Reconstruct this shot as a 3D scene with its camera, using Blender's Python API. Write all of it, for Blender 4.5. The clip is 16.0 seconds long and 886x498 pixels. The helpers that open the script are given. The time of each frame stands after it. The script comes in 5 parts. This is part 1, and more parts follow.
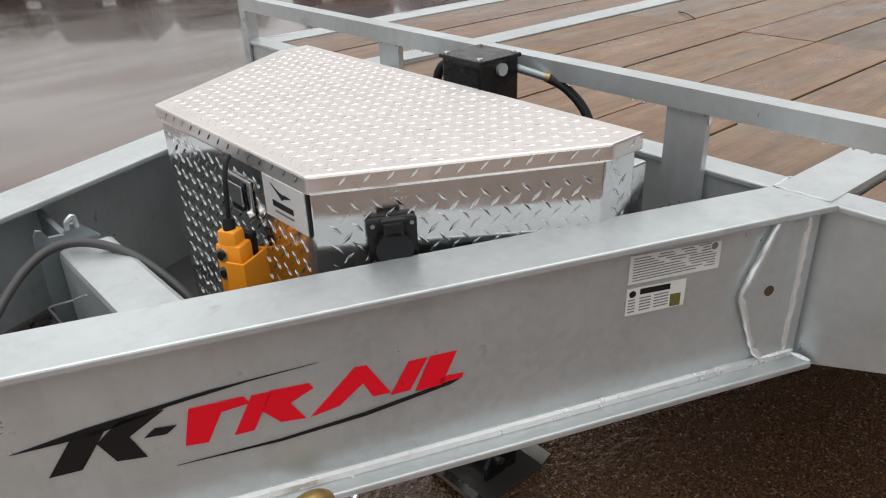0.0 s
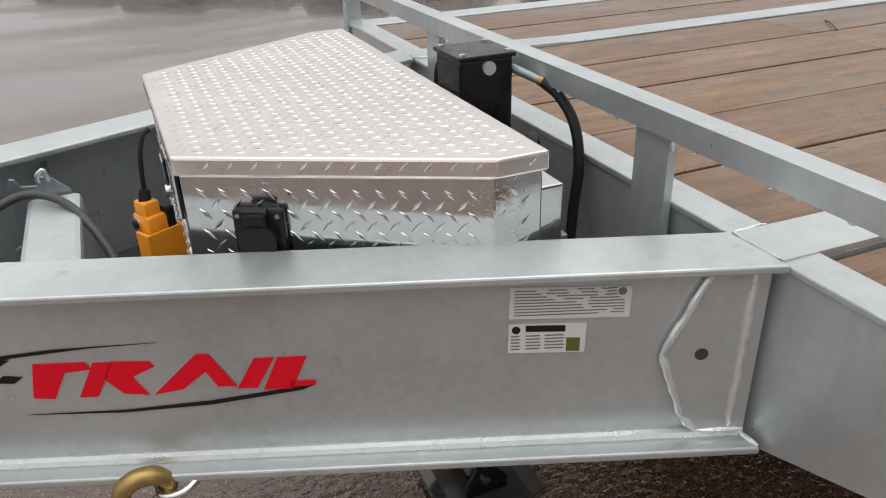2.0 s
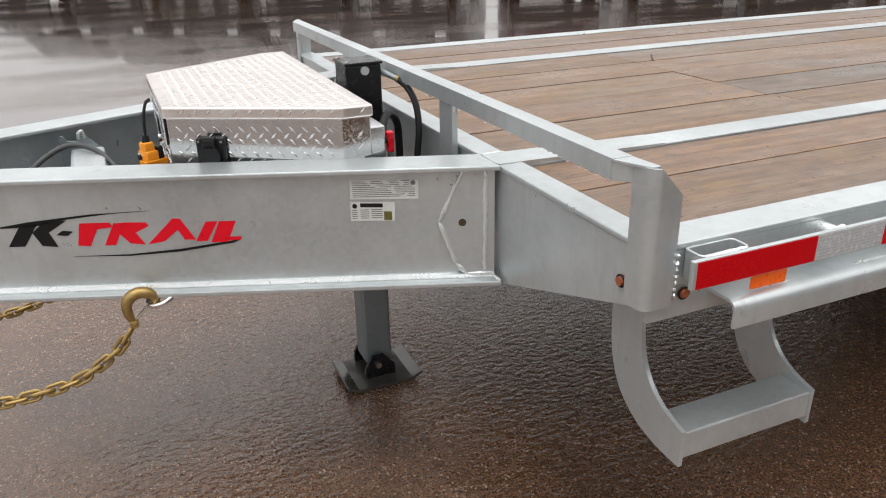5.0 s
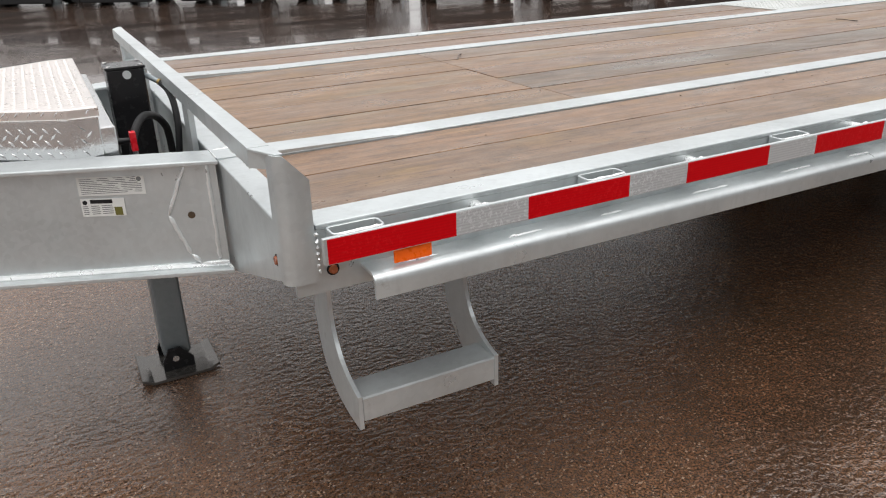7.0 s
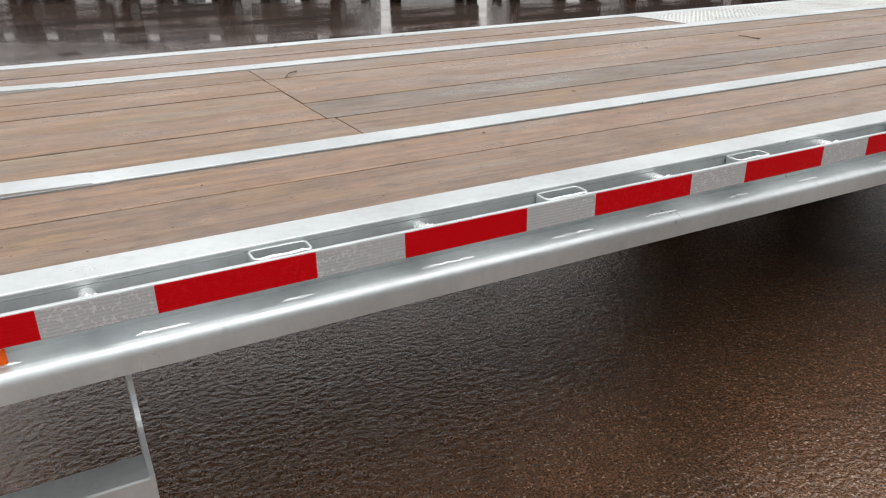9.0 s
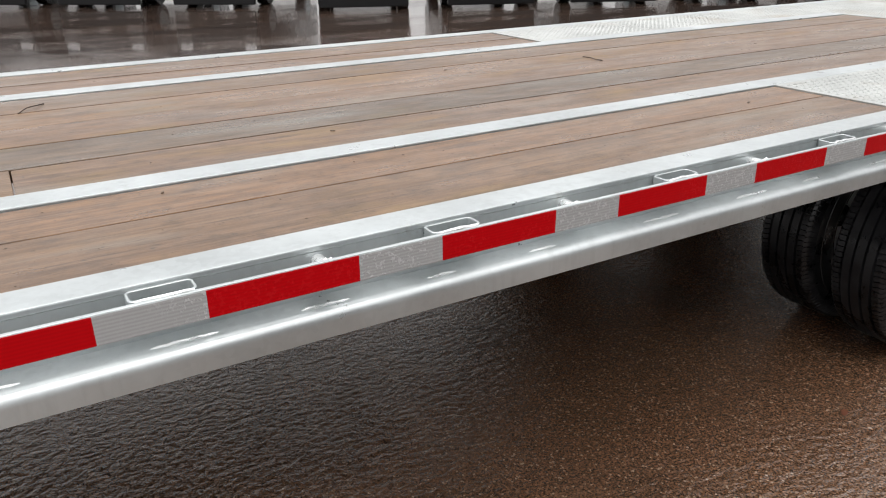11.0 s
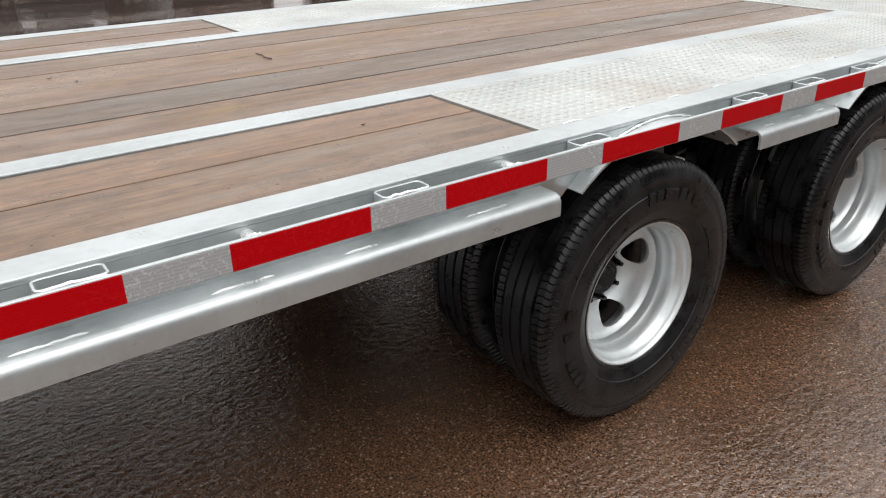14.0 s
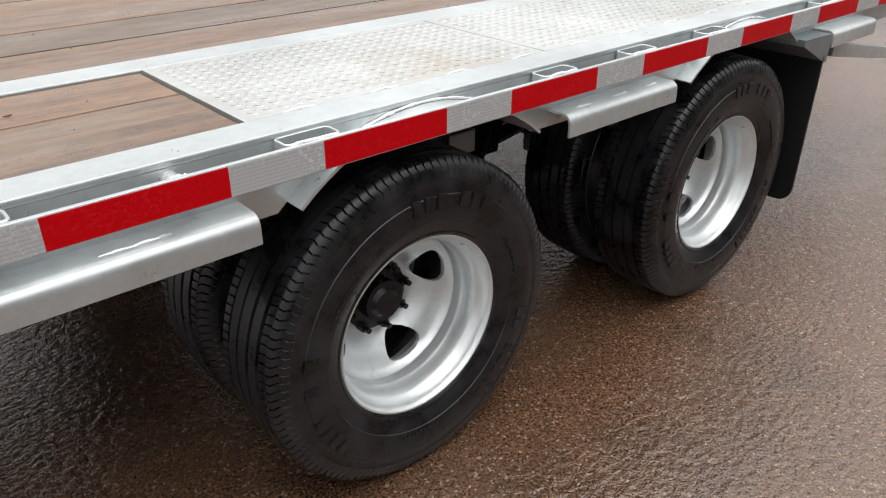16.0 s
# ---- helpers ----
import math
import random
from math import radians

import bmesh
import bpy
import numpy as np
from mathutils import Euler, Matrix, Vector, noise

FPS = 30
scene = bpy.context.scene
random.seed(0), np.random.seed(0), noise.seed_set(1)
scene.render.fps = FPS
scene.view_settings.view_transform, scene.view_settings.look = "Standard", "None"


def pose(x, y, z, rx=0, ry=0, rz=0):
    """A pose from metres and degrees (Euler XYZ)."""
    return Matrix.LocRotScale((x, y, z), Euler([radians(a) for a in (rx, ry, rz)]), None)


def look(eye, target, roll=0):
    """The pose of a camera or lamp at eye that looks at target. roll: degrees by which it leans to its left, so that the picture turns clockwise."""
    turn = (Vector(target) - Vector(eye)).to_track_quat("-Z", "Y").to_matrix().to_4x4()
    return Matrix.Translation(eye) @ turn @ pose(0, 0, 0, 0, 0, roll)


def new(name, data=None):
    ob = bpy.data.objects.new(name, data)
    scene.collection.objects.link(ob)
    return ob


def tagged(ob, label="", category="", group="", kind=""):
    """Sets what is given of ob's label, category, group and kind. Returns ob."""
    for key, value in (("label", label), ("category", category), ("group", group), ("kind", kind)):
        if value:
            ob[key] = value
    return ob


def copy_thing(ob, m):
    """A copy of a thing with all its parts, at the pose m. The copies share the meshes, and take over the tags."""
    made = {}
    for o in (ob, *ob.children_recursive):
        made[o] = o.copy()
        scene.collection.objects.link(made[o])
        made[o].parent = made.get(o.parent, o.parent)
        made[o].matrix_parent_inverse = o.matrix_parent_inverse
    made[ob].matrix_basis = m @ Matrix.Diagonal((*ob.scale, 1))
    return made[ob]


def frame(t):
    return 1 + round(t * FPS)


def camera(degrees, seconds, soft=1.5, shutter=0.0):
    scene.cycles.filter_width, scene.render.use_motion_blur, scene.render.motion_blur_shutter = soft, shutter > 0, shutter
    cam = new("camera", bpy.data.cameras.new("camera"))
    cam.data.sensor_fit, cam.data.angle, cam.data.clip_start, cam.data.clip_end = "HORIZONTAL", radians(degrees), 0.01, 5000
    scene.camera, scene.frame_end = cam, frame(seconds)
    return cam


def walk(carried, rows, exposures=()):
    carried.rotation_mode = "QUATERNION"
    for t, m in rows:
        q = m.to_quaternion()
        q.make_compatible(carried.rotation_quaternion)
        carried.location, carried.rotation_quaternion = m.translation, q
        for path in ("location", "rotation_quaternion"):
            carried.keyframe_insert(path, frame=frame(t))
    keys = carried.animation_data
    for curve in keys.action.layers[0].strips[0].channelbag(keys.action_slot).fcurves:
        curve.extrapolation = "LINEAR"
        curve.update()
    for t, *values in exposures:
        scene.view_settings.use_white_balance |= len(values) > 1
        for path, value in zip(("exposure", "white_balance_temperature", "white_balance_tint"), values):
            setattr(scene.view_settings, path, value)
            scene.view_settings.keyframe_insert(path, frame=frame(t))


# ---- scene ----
cam = camera(60.5, 16.0, soft=1.1)
PATH = [
    (0, (0.09, -0.081, 1.405), (1.242, 1.28, 0.499), -2.1),
    (0.5, (0.239, -0.034, 1.409), (1.328, 1.361, 0.478), -1.4),
    (1, (0.357, -0.07, 1.388), (1.346, 1.394, 0.451), -1.1),
    (1.5, (0.485, -0.183, 1.38), (1.303, 1.388, 0.451), -1.0),
    (2, (0.528, -0.267, 1.382), (1.215, 1.374, 0.468), -1.8),
    (2.5, (0.506, -0.404, 1.379), (1.176, 1.256, 0.487), -1.8),
    (3, (0.478, -0.56, 1.398), (1.162, 1.097, 0.511), -1.4),
    (3.2, (0.484, -0.617, 1.399), (1.168, 1.052, 0.536), -1.5),
    (5.3, (0.463, -1.229, 1.435), (1.208, 0.452, 0.649), -0.9),
    (5.5, (0.472, -1.267, 1.437), (1.24, 0.402, 0.647), -0.9),
    (6, (0.573, -1.376, 1.438), (1.384, 0.273, 0.65), -1.1),
    (6.5, (0.768, -1.5, 1.439), (1.586, 0.15, 0.658), -1.5),
    (7, (0.922, -1.537, 1.429), (1.759, 0.101, 0.644), -1.9),
    (7.5, (1.093, -1.492, 1.423), (1.955, 0.131, 0.633), -1.8),
    (8, (1.273, -1.437, 1.435), (2.157, 0.17, 0.637), -1.9),
    (8.5, (1.462, -1.442, 1.432), (2.342, 0.167, 0.634), -1.8),
    (9, (1.69, -1.472, 1.429), (2.542, 0.157, 0.639), -0.9),
    (9.5, (1.873, -1.479, 1.424), (2.726, 0.148, 0.633), -0.7),
    (10, (2.078, -1.43, 1.427), (2.976, 0.177, 0.646), -0.4),
    (10.2, (2.158, -1.41, 1.439), (3.079, 0.187, 0.663), -0.2),
    (12.3, (2.973, -1.482, 1.438), (3.907, 0.099, 0.644), -1.3),
    (12.5, (3.049, -1.449, 1.431), (4.01, 0.11, 0.628), -1.1),
    (13, (3.243, -1.4, 1.436), (4.261, 0.106, 0.603), -0.8),
    (13.5, (3.438, -1.385, 1.424), (4.5, 0.081, 0.574), -0.9),
    (14, (3.686, -1.413, 1.429), (4.742, 0.053, 0.571), -0.9),
    (14.5, (3.872, -1.416, 1.424), (4.943, 0.032, 0.552), -0.8),
    (15, (4.044, -1.343, 1.402), (5.156, 0.061, 0.511), -0.1),
    (15.5, (4.196, -1.288, 1.388), (5.343, 0.059, 0.456), 0.4),
    (16, (4.335, -1.299, 1.335), (5.501, 0.022, 0.388), 0.2),
]
walk(cam, [(t, look(eye, target, roll)) for t, eye, target, roll in PATH], [(0.0, -0.27), (1.5, -0.33), (3.0, -0.28), (5.5, 0.04), (10.0, 0.02), (13.5, 0.04), (16.0, 0.15)])

# ---- light ----
world = bpy.data.worlds.new("overcast")
scene.world = world
world.use_nodes = True
wn, wl = world.node_tree.nodes, world.node_tree.links
wn.clear()
w_out = wn.new("ShaderNodeOutputWorld")
w_sky = wn.new("ShaderNodeTexSky")
w_sky.sky_type, w_sky.sun_disc = "NISHITA", False
w_sky.sun_elevation, w_sky.sun_rotation = radians(80), radians(197)
w_sky.dust_density, w_sky.air_density = 4.0, 1.0
w_hsv = wn.new("ShaderNodeHueSaturation")
w_hsv.inputs["Saturation"].default_value = 0.12
w_bg = wn.new("ShaderNodeBackground")
w_bg.inputs["Strength"].default_value = 0.05
# cloud deck: three times as bright overhead as at the horizon
w_cloud = wn.new("ShaderNodeBackground")
w_co, w_xyz, w_ramp = wn.new("ShaderNodeTexCoord"), wn.new("ShaderNodeSeparateXYZ"), wn.new("ShaderNodeValToRGB")
wl.new(w_co.outputs["Generated"], w_xyz.inputs[0])
wl.new(w_xyz.outputs["Z"], w_ramp.inputs[0])
w_ramp.color_ramp.elements[0].color = (0.42, 0.415, 0.415, 1)
w_ramp.color_ramp.elements[1].position = 0.9
w_ramp.color_ramp.elements[1].color = (1.34, 1.34, 1.34, 1)
w_mid = w_ramp.color_ramp.elements.new(0.35)
w_mid.color = (0.90, 0.89, 0.89, 1)
w_low = w_ramp.color_ramp.elements.new(0.18)
w_low.color = (0.72, 0.71, 0.71, 1)
wl.new(w_ramp.outputs[0], w_cloud.inputs["Color"])
w_cloud.inputs["Strength"].default_value = 1.0
w_add = wn.new("ShaderNodeAddShader")
wl.new(w_sky.outputs[0], w_hsv.inputs["Color"])
wl.new(w_hsv.outputs[0], w_bg.inputs["Color"])
wl.new(w_bg.outputs[0], w_add.inputs[0])
wl.new(w_cloud.outputs[0], w_add.inputs[1])
wl.new(w_add.outputs[0], w_out.inputs[0])

sun_data = bpy.data.lights.new("sun", "SUN")
sun_data.energy, sun_data.angle, sun_data.color = 1.3, radians(80), (1.0, 0.97, 0.93)
sun = new("sun", sun_data)
sun.matrix_world = look((0, 0, 20), (0.8, 2.6, 4.0))
scene.view_settings.exposure = 0.0

# ---- materials ----


def material(name, rough=0.5, metal=0.0, colour=(0.5, 0.5, 0.5)):
    m = bpy.data.materials.new(name)
    m.use_nodes = True
    b = m.node_tree.nodes["Principled BSDF"]
    b.inputs["Base Color"].default_value = (*colour, 1)
    b.inputs["Roughness"].default_value = rough
    b.inputs["Metallic"].default_value = metal
    return m, m.node_tree.nodes, m.node_tree.links, b


def coords(n, l, scale=(1, 1, 1), kind="Object"):
    tc, mp = n.new("ShaderNodeTexCoord"), n.new("ShaderNodeMapping")
    mp.inputs["Scale"].default_value = scale
    l.new(tc.outputs[kind], mp.inputs["Vector"])
    return mp.outputs[0]


def noise_tex(n, l, vec, scale, detail=4.0, rough=0.55):
    t = n.new("ShaderNodeTexNoise")
    t.inputs["Scale"].default_value, t.inputs["Detail"].default_value = scale, detail
    t.inputs["Roughness"].default_value = rough
    l.new(vec, t.inputs["Vector"])
    return t.outputs["Fac"]


def ramp(n, l, fac, stops):
    r = n.new("ShaderNodeValToRGB")
    while len(r.color_ramp.elements) < len(stops):
        r.color_ramp.elements.new(0.5)
    for e, (p, c) in zip(r.color_ramp.elements, stops):
        e.position = p
        e.color = (*c, 1) if isinstance(c, tuple) else (c, c, c, 1)
    l.new(fac, r.inputs[0])
    return r.outputs[0]


def mix(n, l, a, b, fac, mode="MIX"):
    x = n.new("ShaderNodeMix")
    x.data_type, x.blend_type = "RGBA", mode
    for k, v in ((6, a), (7, b), (0, fac)):
        sock = x.inputs[k]
        if isinstance(v, (int, float)):
            sock.default_value = (v, v, v, 1) if k else v
        elif isinstance(v, tuple):
            sock.default_value = (*v, 1)
        else:
            l.new(v, sock)
    return x.outputs[2]


def bump(n, l, bsdf, height, strength=0.2, dist=0.002, after=None):
    b = n.new("ShaderNodeBump")
    b.inputs["Strength"].default_value, b.inputs["Distance"].default_value = strength, dist
    l.new(height, b.inputs["Height"])
    if after is not None:
        l.new(after, b.inputs["Normal"])
    l.new(b.outputs[0], bsdf.inputs["Normal"])
    return b.outputs[0]


def galvanised(name, base=(0.552, 0.585, 0.593), rough=0.34, metal=0.64):
    """Hot-dip zinc: a pale oxide skin over metal, with cloudy patches, faint run marks and fine spangle."""
    m, n, l, b = material(name, rough, metal)
    v = coords(n, l)
    cloud = noise_tex(n, l, v, 2.4, 5, 0.6)
    runs = noise_tex(n, l, coords(n, l, (9, 9, 0.9)), 3.0, 6, 0.62)
    vor = n.new("ShaderNodeTexVoronoi")
    vor.inputs["Scale"].default_value = 75
    l.new(v, vor.inputs["Vector"])
    spang = n.new("ShaderNodeSeparateColor")
    l.new(vor.outputs["Color"], spang.inputs[0])
    dark, light = tuple(0.76 * c for c in base), tuple(min(1, 1.16 * c) for c in base)
    c1 = mix(n, l, dark, light, ramp(n, l, cloud, [(0.30, 0.0), (0.70, 1.0)]))
    c2 = mix(n, l, c1, tuple(0.84 * c for c in base), ramp(n, l, runs, [(0.50, 0.0), (0.68, 0.6)]))
    c3 = mix(n, l, c2, light, ramp(n, l, spang.outputs[0], [(0.0, 0.0), (1.0, 0.22)]))
    scuff = ramp(n, l, noise_tex(n, l, coords(n, l, (3, 3, 26)), 5.0, 5, 0.7), [(0.66, 0.0), (0.74, 0.45)])
    c4 = mix(n, l, c3, tuple(0.66 * c for c in base), scuff)
    dirt = ramp(n, l, noise_tex(n, l, v, 11, 9, 0.74), [(0.62, 0.0), (0.72, 0.42)])
    l.new(mix(n, l, c4, (0.21, 0.185, 0.155), dirt), b.inputs["Base Color"])
    l.new(ramp(n, l, noise_tex(n, l, v, 9, 5, 0.6), [(0.3, rough - 0.08), (0.7, rough + 0.12)]), b.inputs["Roughness"])
    bump(n, l, b, noise_tex(n, l, v, 55, 4, 0.55), 0.07, 0.001)
    return m


GALV = galvanised("galvanised_steel")
# darker zinc: dull fittings, and painted-in shade on parts below the deck
GALV_DULL_SHADED = galvanised("dull_shaded_galvanised_steel", (0.27, 0.305, 0.32), 0.40, 0.7)
WELD = galvanised("galvanised_weld", (0.78, 0.80, 0.80), 0.28)


def aluminium(name, rough=0.12, lo=(0.56, 0.565, 0.57), hi=(0.72, 0.725, 0.73)):
    m, n, l, b = material(name, rough, 1.0, (0.86, 0.85, 0.84))
    v = coords(n, l)
    l.new(mix(n, l, lo, hi, noise_tex(n, l, v, 6, 5)), b.inputs["Base Color"])
    l.new(ramp(n, l, noise_tex(n, l, v, 30, 4), [(0.3, rough - 0.06), (0.75, rough + 0.12)]), b.inputs["Roughness"])
    dent = bump(n, l, b, noise_tex(n, l, v, 40, 3), 0.08, 0.001)
    drops = ramp(n, l, noise_tex(n, l, v, 240, 2), [(0.56, 0.0), (0.70, 1.0)])
    wet = ramp(n, l, noise_tex(n, l, v, 7, 3), [(0.50, 0.0), (0.60, 1.0)])
    bump(n, l, b, mix(n, l, 0.0, drops, wet), 0.22, 0.001, dent)
    return m


ALU = aluminium("bright_aluminium")
# lid paler and warmer than the body: glancing skylight put into its colour
ALU_LID = aluminium("wet_skylit_aluminium_lid", 0.30, (0.76, 0.715, 0.685), (0.88, 0.83, 0.80))


def plain(name, colour, rough=0.5, metal=0.0, var=0.25, scale=25, bumpy=0.1, spec=0.5):
    m, n, l, b = material(name, rough, metal, colour)
    b.inputs["Specular IOR Level"].default_value = spec
    v = coords(n, l)
    f = noise_tex(n, l, v, scale, 5)
    big = noise_tex(n, l, v, scale / 8, 4)
    c = mix(n, l, tuple(x * (1 - var) for x in colour), tuple(min(1, x * (1 + var)) for x in colour), f)
    c = mix(n, l, c, tuple(x * (1 - 0.6 * var) for x in colour), ramp(n, l, big, [(0.4, 0.0), (0.7, 0.8)]))
    l.new(c, b.inputs["Base Color"])
    l.new(ramp(n, l, f, [(0.3, max(0.03, rough - 0.08)), (0.7, min(1, rough + 0.08))]), b.inputs["Roughness"])
    if bumpy:
        bump(n, l, b, f, bumpy, 0.001)
    return m


BLACK_STEEL = plain("wet_black_painted_steel", (0.010, 0.010, 0.011), 0.24, 0, 0.4, 40, 0.1, 0.3)
BLACK_RUBBER = plain("black_rubber", (0.012, 0.012, 0.013), 0.5, 0, 0.4, 60, 0.1, 0.25)
BLACK_PLASTIC = plain("black_plastic", (0.009, 0.009, 0.010), 0.35, 0, 0.3, 60, 0.1, 0.3)
ORANGE = plain("orange_plastic", (0.80, 0.29, 0.012), 0.38, 0, 0.08, 30)
CHROME = plain("bright_steel", (0.72, 0.72, 0.72), 0.2, 1.0, 0.15, 40)
RED_PLASTIC = plain("red_plastic", (0.6, 0.01, 0.02), 0.3, 0, 0.15, 30)
AMBER = plain("amber_reflector", (0.95, 0.13, 0.004), 0.3, 0, 0.1, 90)
AMBER_DARK = plain("brown_amber_lamp", (0.30, 0.085, 0.035), 0.25, 0, 0.3, 40)
BRASS = plain("yellow_zinc_plating", (0.40, 0.275, 0.105), 0.40, 0.8, 0.55, 60, 0.3)
VINYL_RED = plain("red_vinyl", (0.72, 0.006, 0.020), 0.35, 0, 0.06, 30, 0.0, 0.2)
VINYL_BLACK = plain("black_vinyl", (0.008, 0.008, 0.009), 0.35, 0, 0.3, 40, 0.0, 0.3)
STICKER = plain("white_label", (0.62, 0.62, 0.60), 0.4, 0, 0.06, 30, 0.0)
INK = plain("grey_ink", (0.16, 0.16, 0.16), 0.5, 0, 0.2, 60, 0.0)
OLIVE = plain("olive_ink", (0.12, 0.11, 0.02), 0.5, 0, 0.2, 60, 0.0)
PLATE_WHITE = plain("brushed_name_plate", (0.66, 0.66, 0.66), 0.35, 0.3, 0.08, 60, 0.0)


def tape(name, colour, spec_rough):
    m, n, l, b = material(name, spec_rough, 0.0, colour)
    b.inputs["Specular IOR Level"].default_value = 0.12 if colour[1] < 0.1 else 0.4
    v = coords(n, l)
    br = n.new("ShaderNodeTexWave")
    br.wave_type, br.bands_direction = "BANDS", "Z"
    br.inputs["Scale"].default_value, br.inputs["Distortion"].default_value = 48, 0.3
    l.new(v, br.inputs["Vector"])
    drops = ramp(n, l, noise_tex(n, l, v, 150, 3), [(0.54, 0.0), (0.62, 1.0)])
    wet = ramp(n, l, noise_tex(n, l, v, 4, 2), [(0.40, 0.1), (0.55, 1.0)])
    both = mix(n, l, 0.0, drops, wet)
    c = mix(n, l, colour, tuple((0.9 if colour[1] < 0.1 else 0.84) * x for x in colour), br.outputs["Fac"])
    l.new(mix(n, l, c, tuple(min(1, 1.35 * x + 0.02) for x in colour), mix(n, l, 0.0, both, 0.2 if colour[1] < 0.1 else 0.6)), b.inputs["Base Color"])
    bump(n, l, b, both, 0.3 if colour[1] < 0.1 else 0.6, 0.0015)
    return m


TAPE_RED = tape("red_reflective_tape", (0.50, 0.0006, 0.004), 0.45)
TAPE_WHITE = tape("silver_reflective_tape", (0.42, 0.425, 0.43), 0.4)


def wood(name="wet_plank_wood", tone=(1.0, 1.0, 1.0)):
    """Wet weathered planks: fine long grain, sharp checks, knots, water stains, some boards grey, others yellow."""
    m, n, l, b = material(name, 0.4)
    oi = n.new("ShaderNodeObjectInfo")

    def shifted(scale):
        add = n.new("ShaderNodeVectorMath")
        add.operation = "MULTIPLY_ADD"
        cmb = n.new("ShaderNodeCombineXYZ")
        for i in range(3):
            l.new(oi.outputs["Random"], cmb.inputs[i])
        l.new(cmb.outputs[0], add.inputs[0])
        add.inputs[1].default_value = (37, 53, 11)
        l.new(coords(n, l, scale), add.inputs[2])
        return add.outputs[0]

    streak = noise_tex(n, l, shifted((0.55, 12, 12)), 2.0, 9, 0.66)
    fine = noise_tex(n, l, shifted((2.6, 110, 110)), 1.0, 5, 0.6)
    stain = noise_tex(n, l, shifted((1.3, 3.4, 2)), 1.5, 8, 0.64)
    mott = noise_tex(n, l, shifted((7, 11, 4)), 2.2, 9, 0.72)
    c = ramp(n, l, streak, [(0.28, (0.106, 0.058, 0.033)), (0.45, (0.163, 0.095, 0.056)), (0.58, (0.202, 0.120, 0.072)), (0.76, (0.262, 0.166, 0.101))])
    tint = ramp(n, l, oi.outputs["Random"], [(0.0, (0.88, 0.88, 0.88)), (0.2, (1.0, 0.93, 0.88)), (0.4, (0.80, 0.85, 0.88)), (0.6, (1.05, 0.98, 0.86)), (0.8, (0.92, 0.90, 0.90)), (1.0, (1.0, 0.94, 0.90))])
    c = mix(n, l, c, tint, 1.0, "MULTIPLY")
    c = mix(n, l, c, ramp(n, l, fine, [(0.32, 0.80), (0.5, 1.0), (0.68, 1.12)]), 1.0, "MULTIPLY")
    c = mix(n, l, c, ramp(n, l, mott, [(0.34, 0.58), (0.50, 1.0), (0.70, 1.18)]), 0.9, "MULTIPLY")
    c = mix(n, l, c, (0.27, 0.185, 0.088), ramp(n, l, stain, [(0.56, 0.0), (0.70, 0.5)]))
    c = mix(n, l, c, (0.200, 0.162, 0.126), ramp(n, l, noise_tex(n, l, shifted((0.6, 3.0, 2)), 2.0, 6, 0.62), [(0.52, 0.0), (0.66, 0.6)]))
    c = mix(n, l, c, (0.092, 0.055, 0.036), ramp(n, l, noise_tex(n, l, shifted((1.5, 6.0, 2)), 1.8, 9, 0.72), [(0.53, 0.0), (0.66, 0.72)]))
    for scale, width, cut in (((0.9, 52, 52), 0.007, 0.46), ((1.6, 90, 90), 0.009, 0.52)):
        crack = noise_tex(n, l, shifted(scale), 0.7, 3, 0.5)
        thin = ramp(n, l, crack, [(0.499 - width, 0.0), (0.499, 0.95), (0.499 + width, 0.0)])
        gate = ramp(n, l, noise_tex(n, l, shifted((1.3, 7, scale[1] / 20)), 1.3, 3), [(cut, 0.0), (cut + 0.05, 1.0)])
        c = mix(n, l, c, (0.038, 0.024, 0.018), mix(n, l, 0.0, thin, gate))
    vk = n.new("ShaderNodeTexVoronoi")
    vk.inputs["Scale"].default_value = 1.0
    l.new(shifted((1.9, 5.2, 0.01)), vk.inputs["Vector"])
    c = mix(n, l, c, (0.05, 0.030, 0.020), ramp(n, l, vk.outputs["Distance"], [(0.018, 0.9), (0.06, 0.35), (0.11, 0.0)]))
    marks = noise_tex(n, l, shifted((10, 34, 4)), 1.0, 7, 0.7)
    c = mix(n, l, c, (0.070, 0.042, 0.028), ramp(n, l, marks, [(0.60, 0.0), (0.67, 0.7)]))
    grit = noise_tex(n, l, coords(n, l), 60, 4, 0.65)
    c = mix(n, l, c, (0.042, 0.030, 0.022), ramp(n, l, grit, [(0.655, 0.0), (0.70, 0.85)]))
    l.new(mix(n, l, c, tone, 1.0, "MULTIPLY"), b.inputs["Base Color"])
    l.new(ramp(n, l, stain, [(0.35, 0.24), (0.7, 0.52)]), b.inputs["Roughness"])
    bump(n, l, b, mix(n, l, mix(n, l, streak, fine, 0.5), mott, 0.3), 0.5, 0.003)
    return m


WOOD = wood()
WOOD_GREY = wood("grey_plank_wood", (0.76, 0.87, 0.95))
WOOD_GOLD = wood("yellowed_plank_wood", (1.0, 0.96, 0.80))


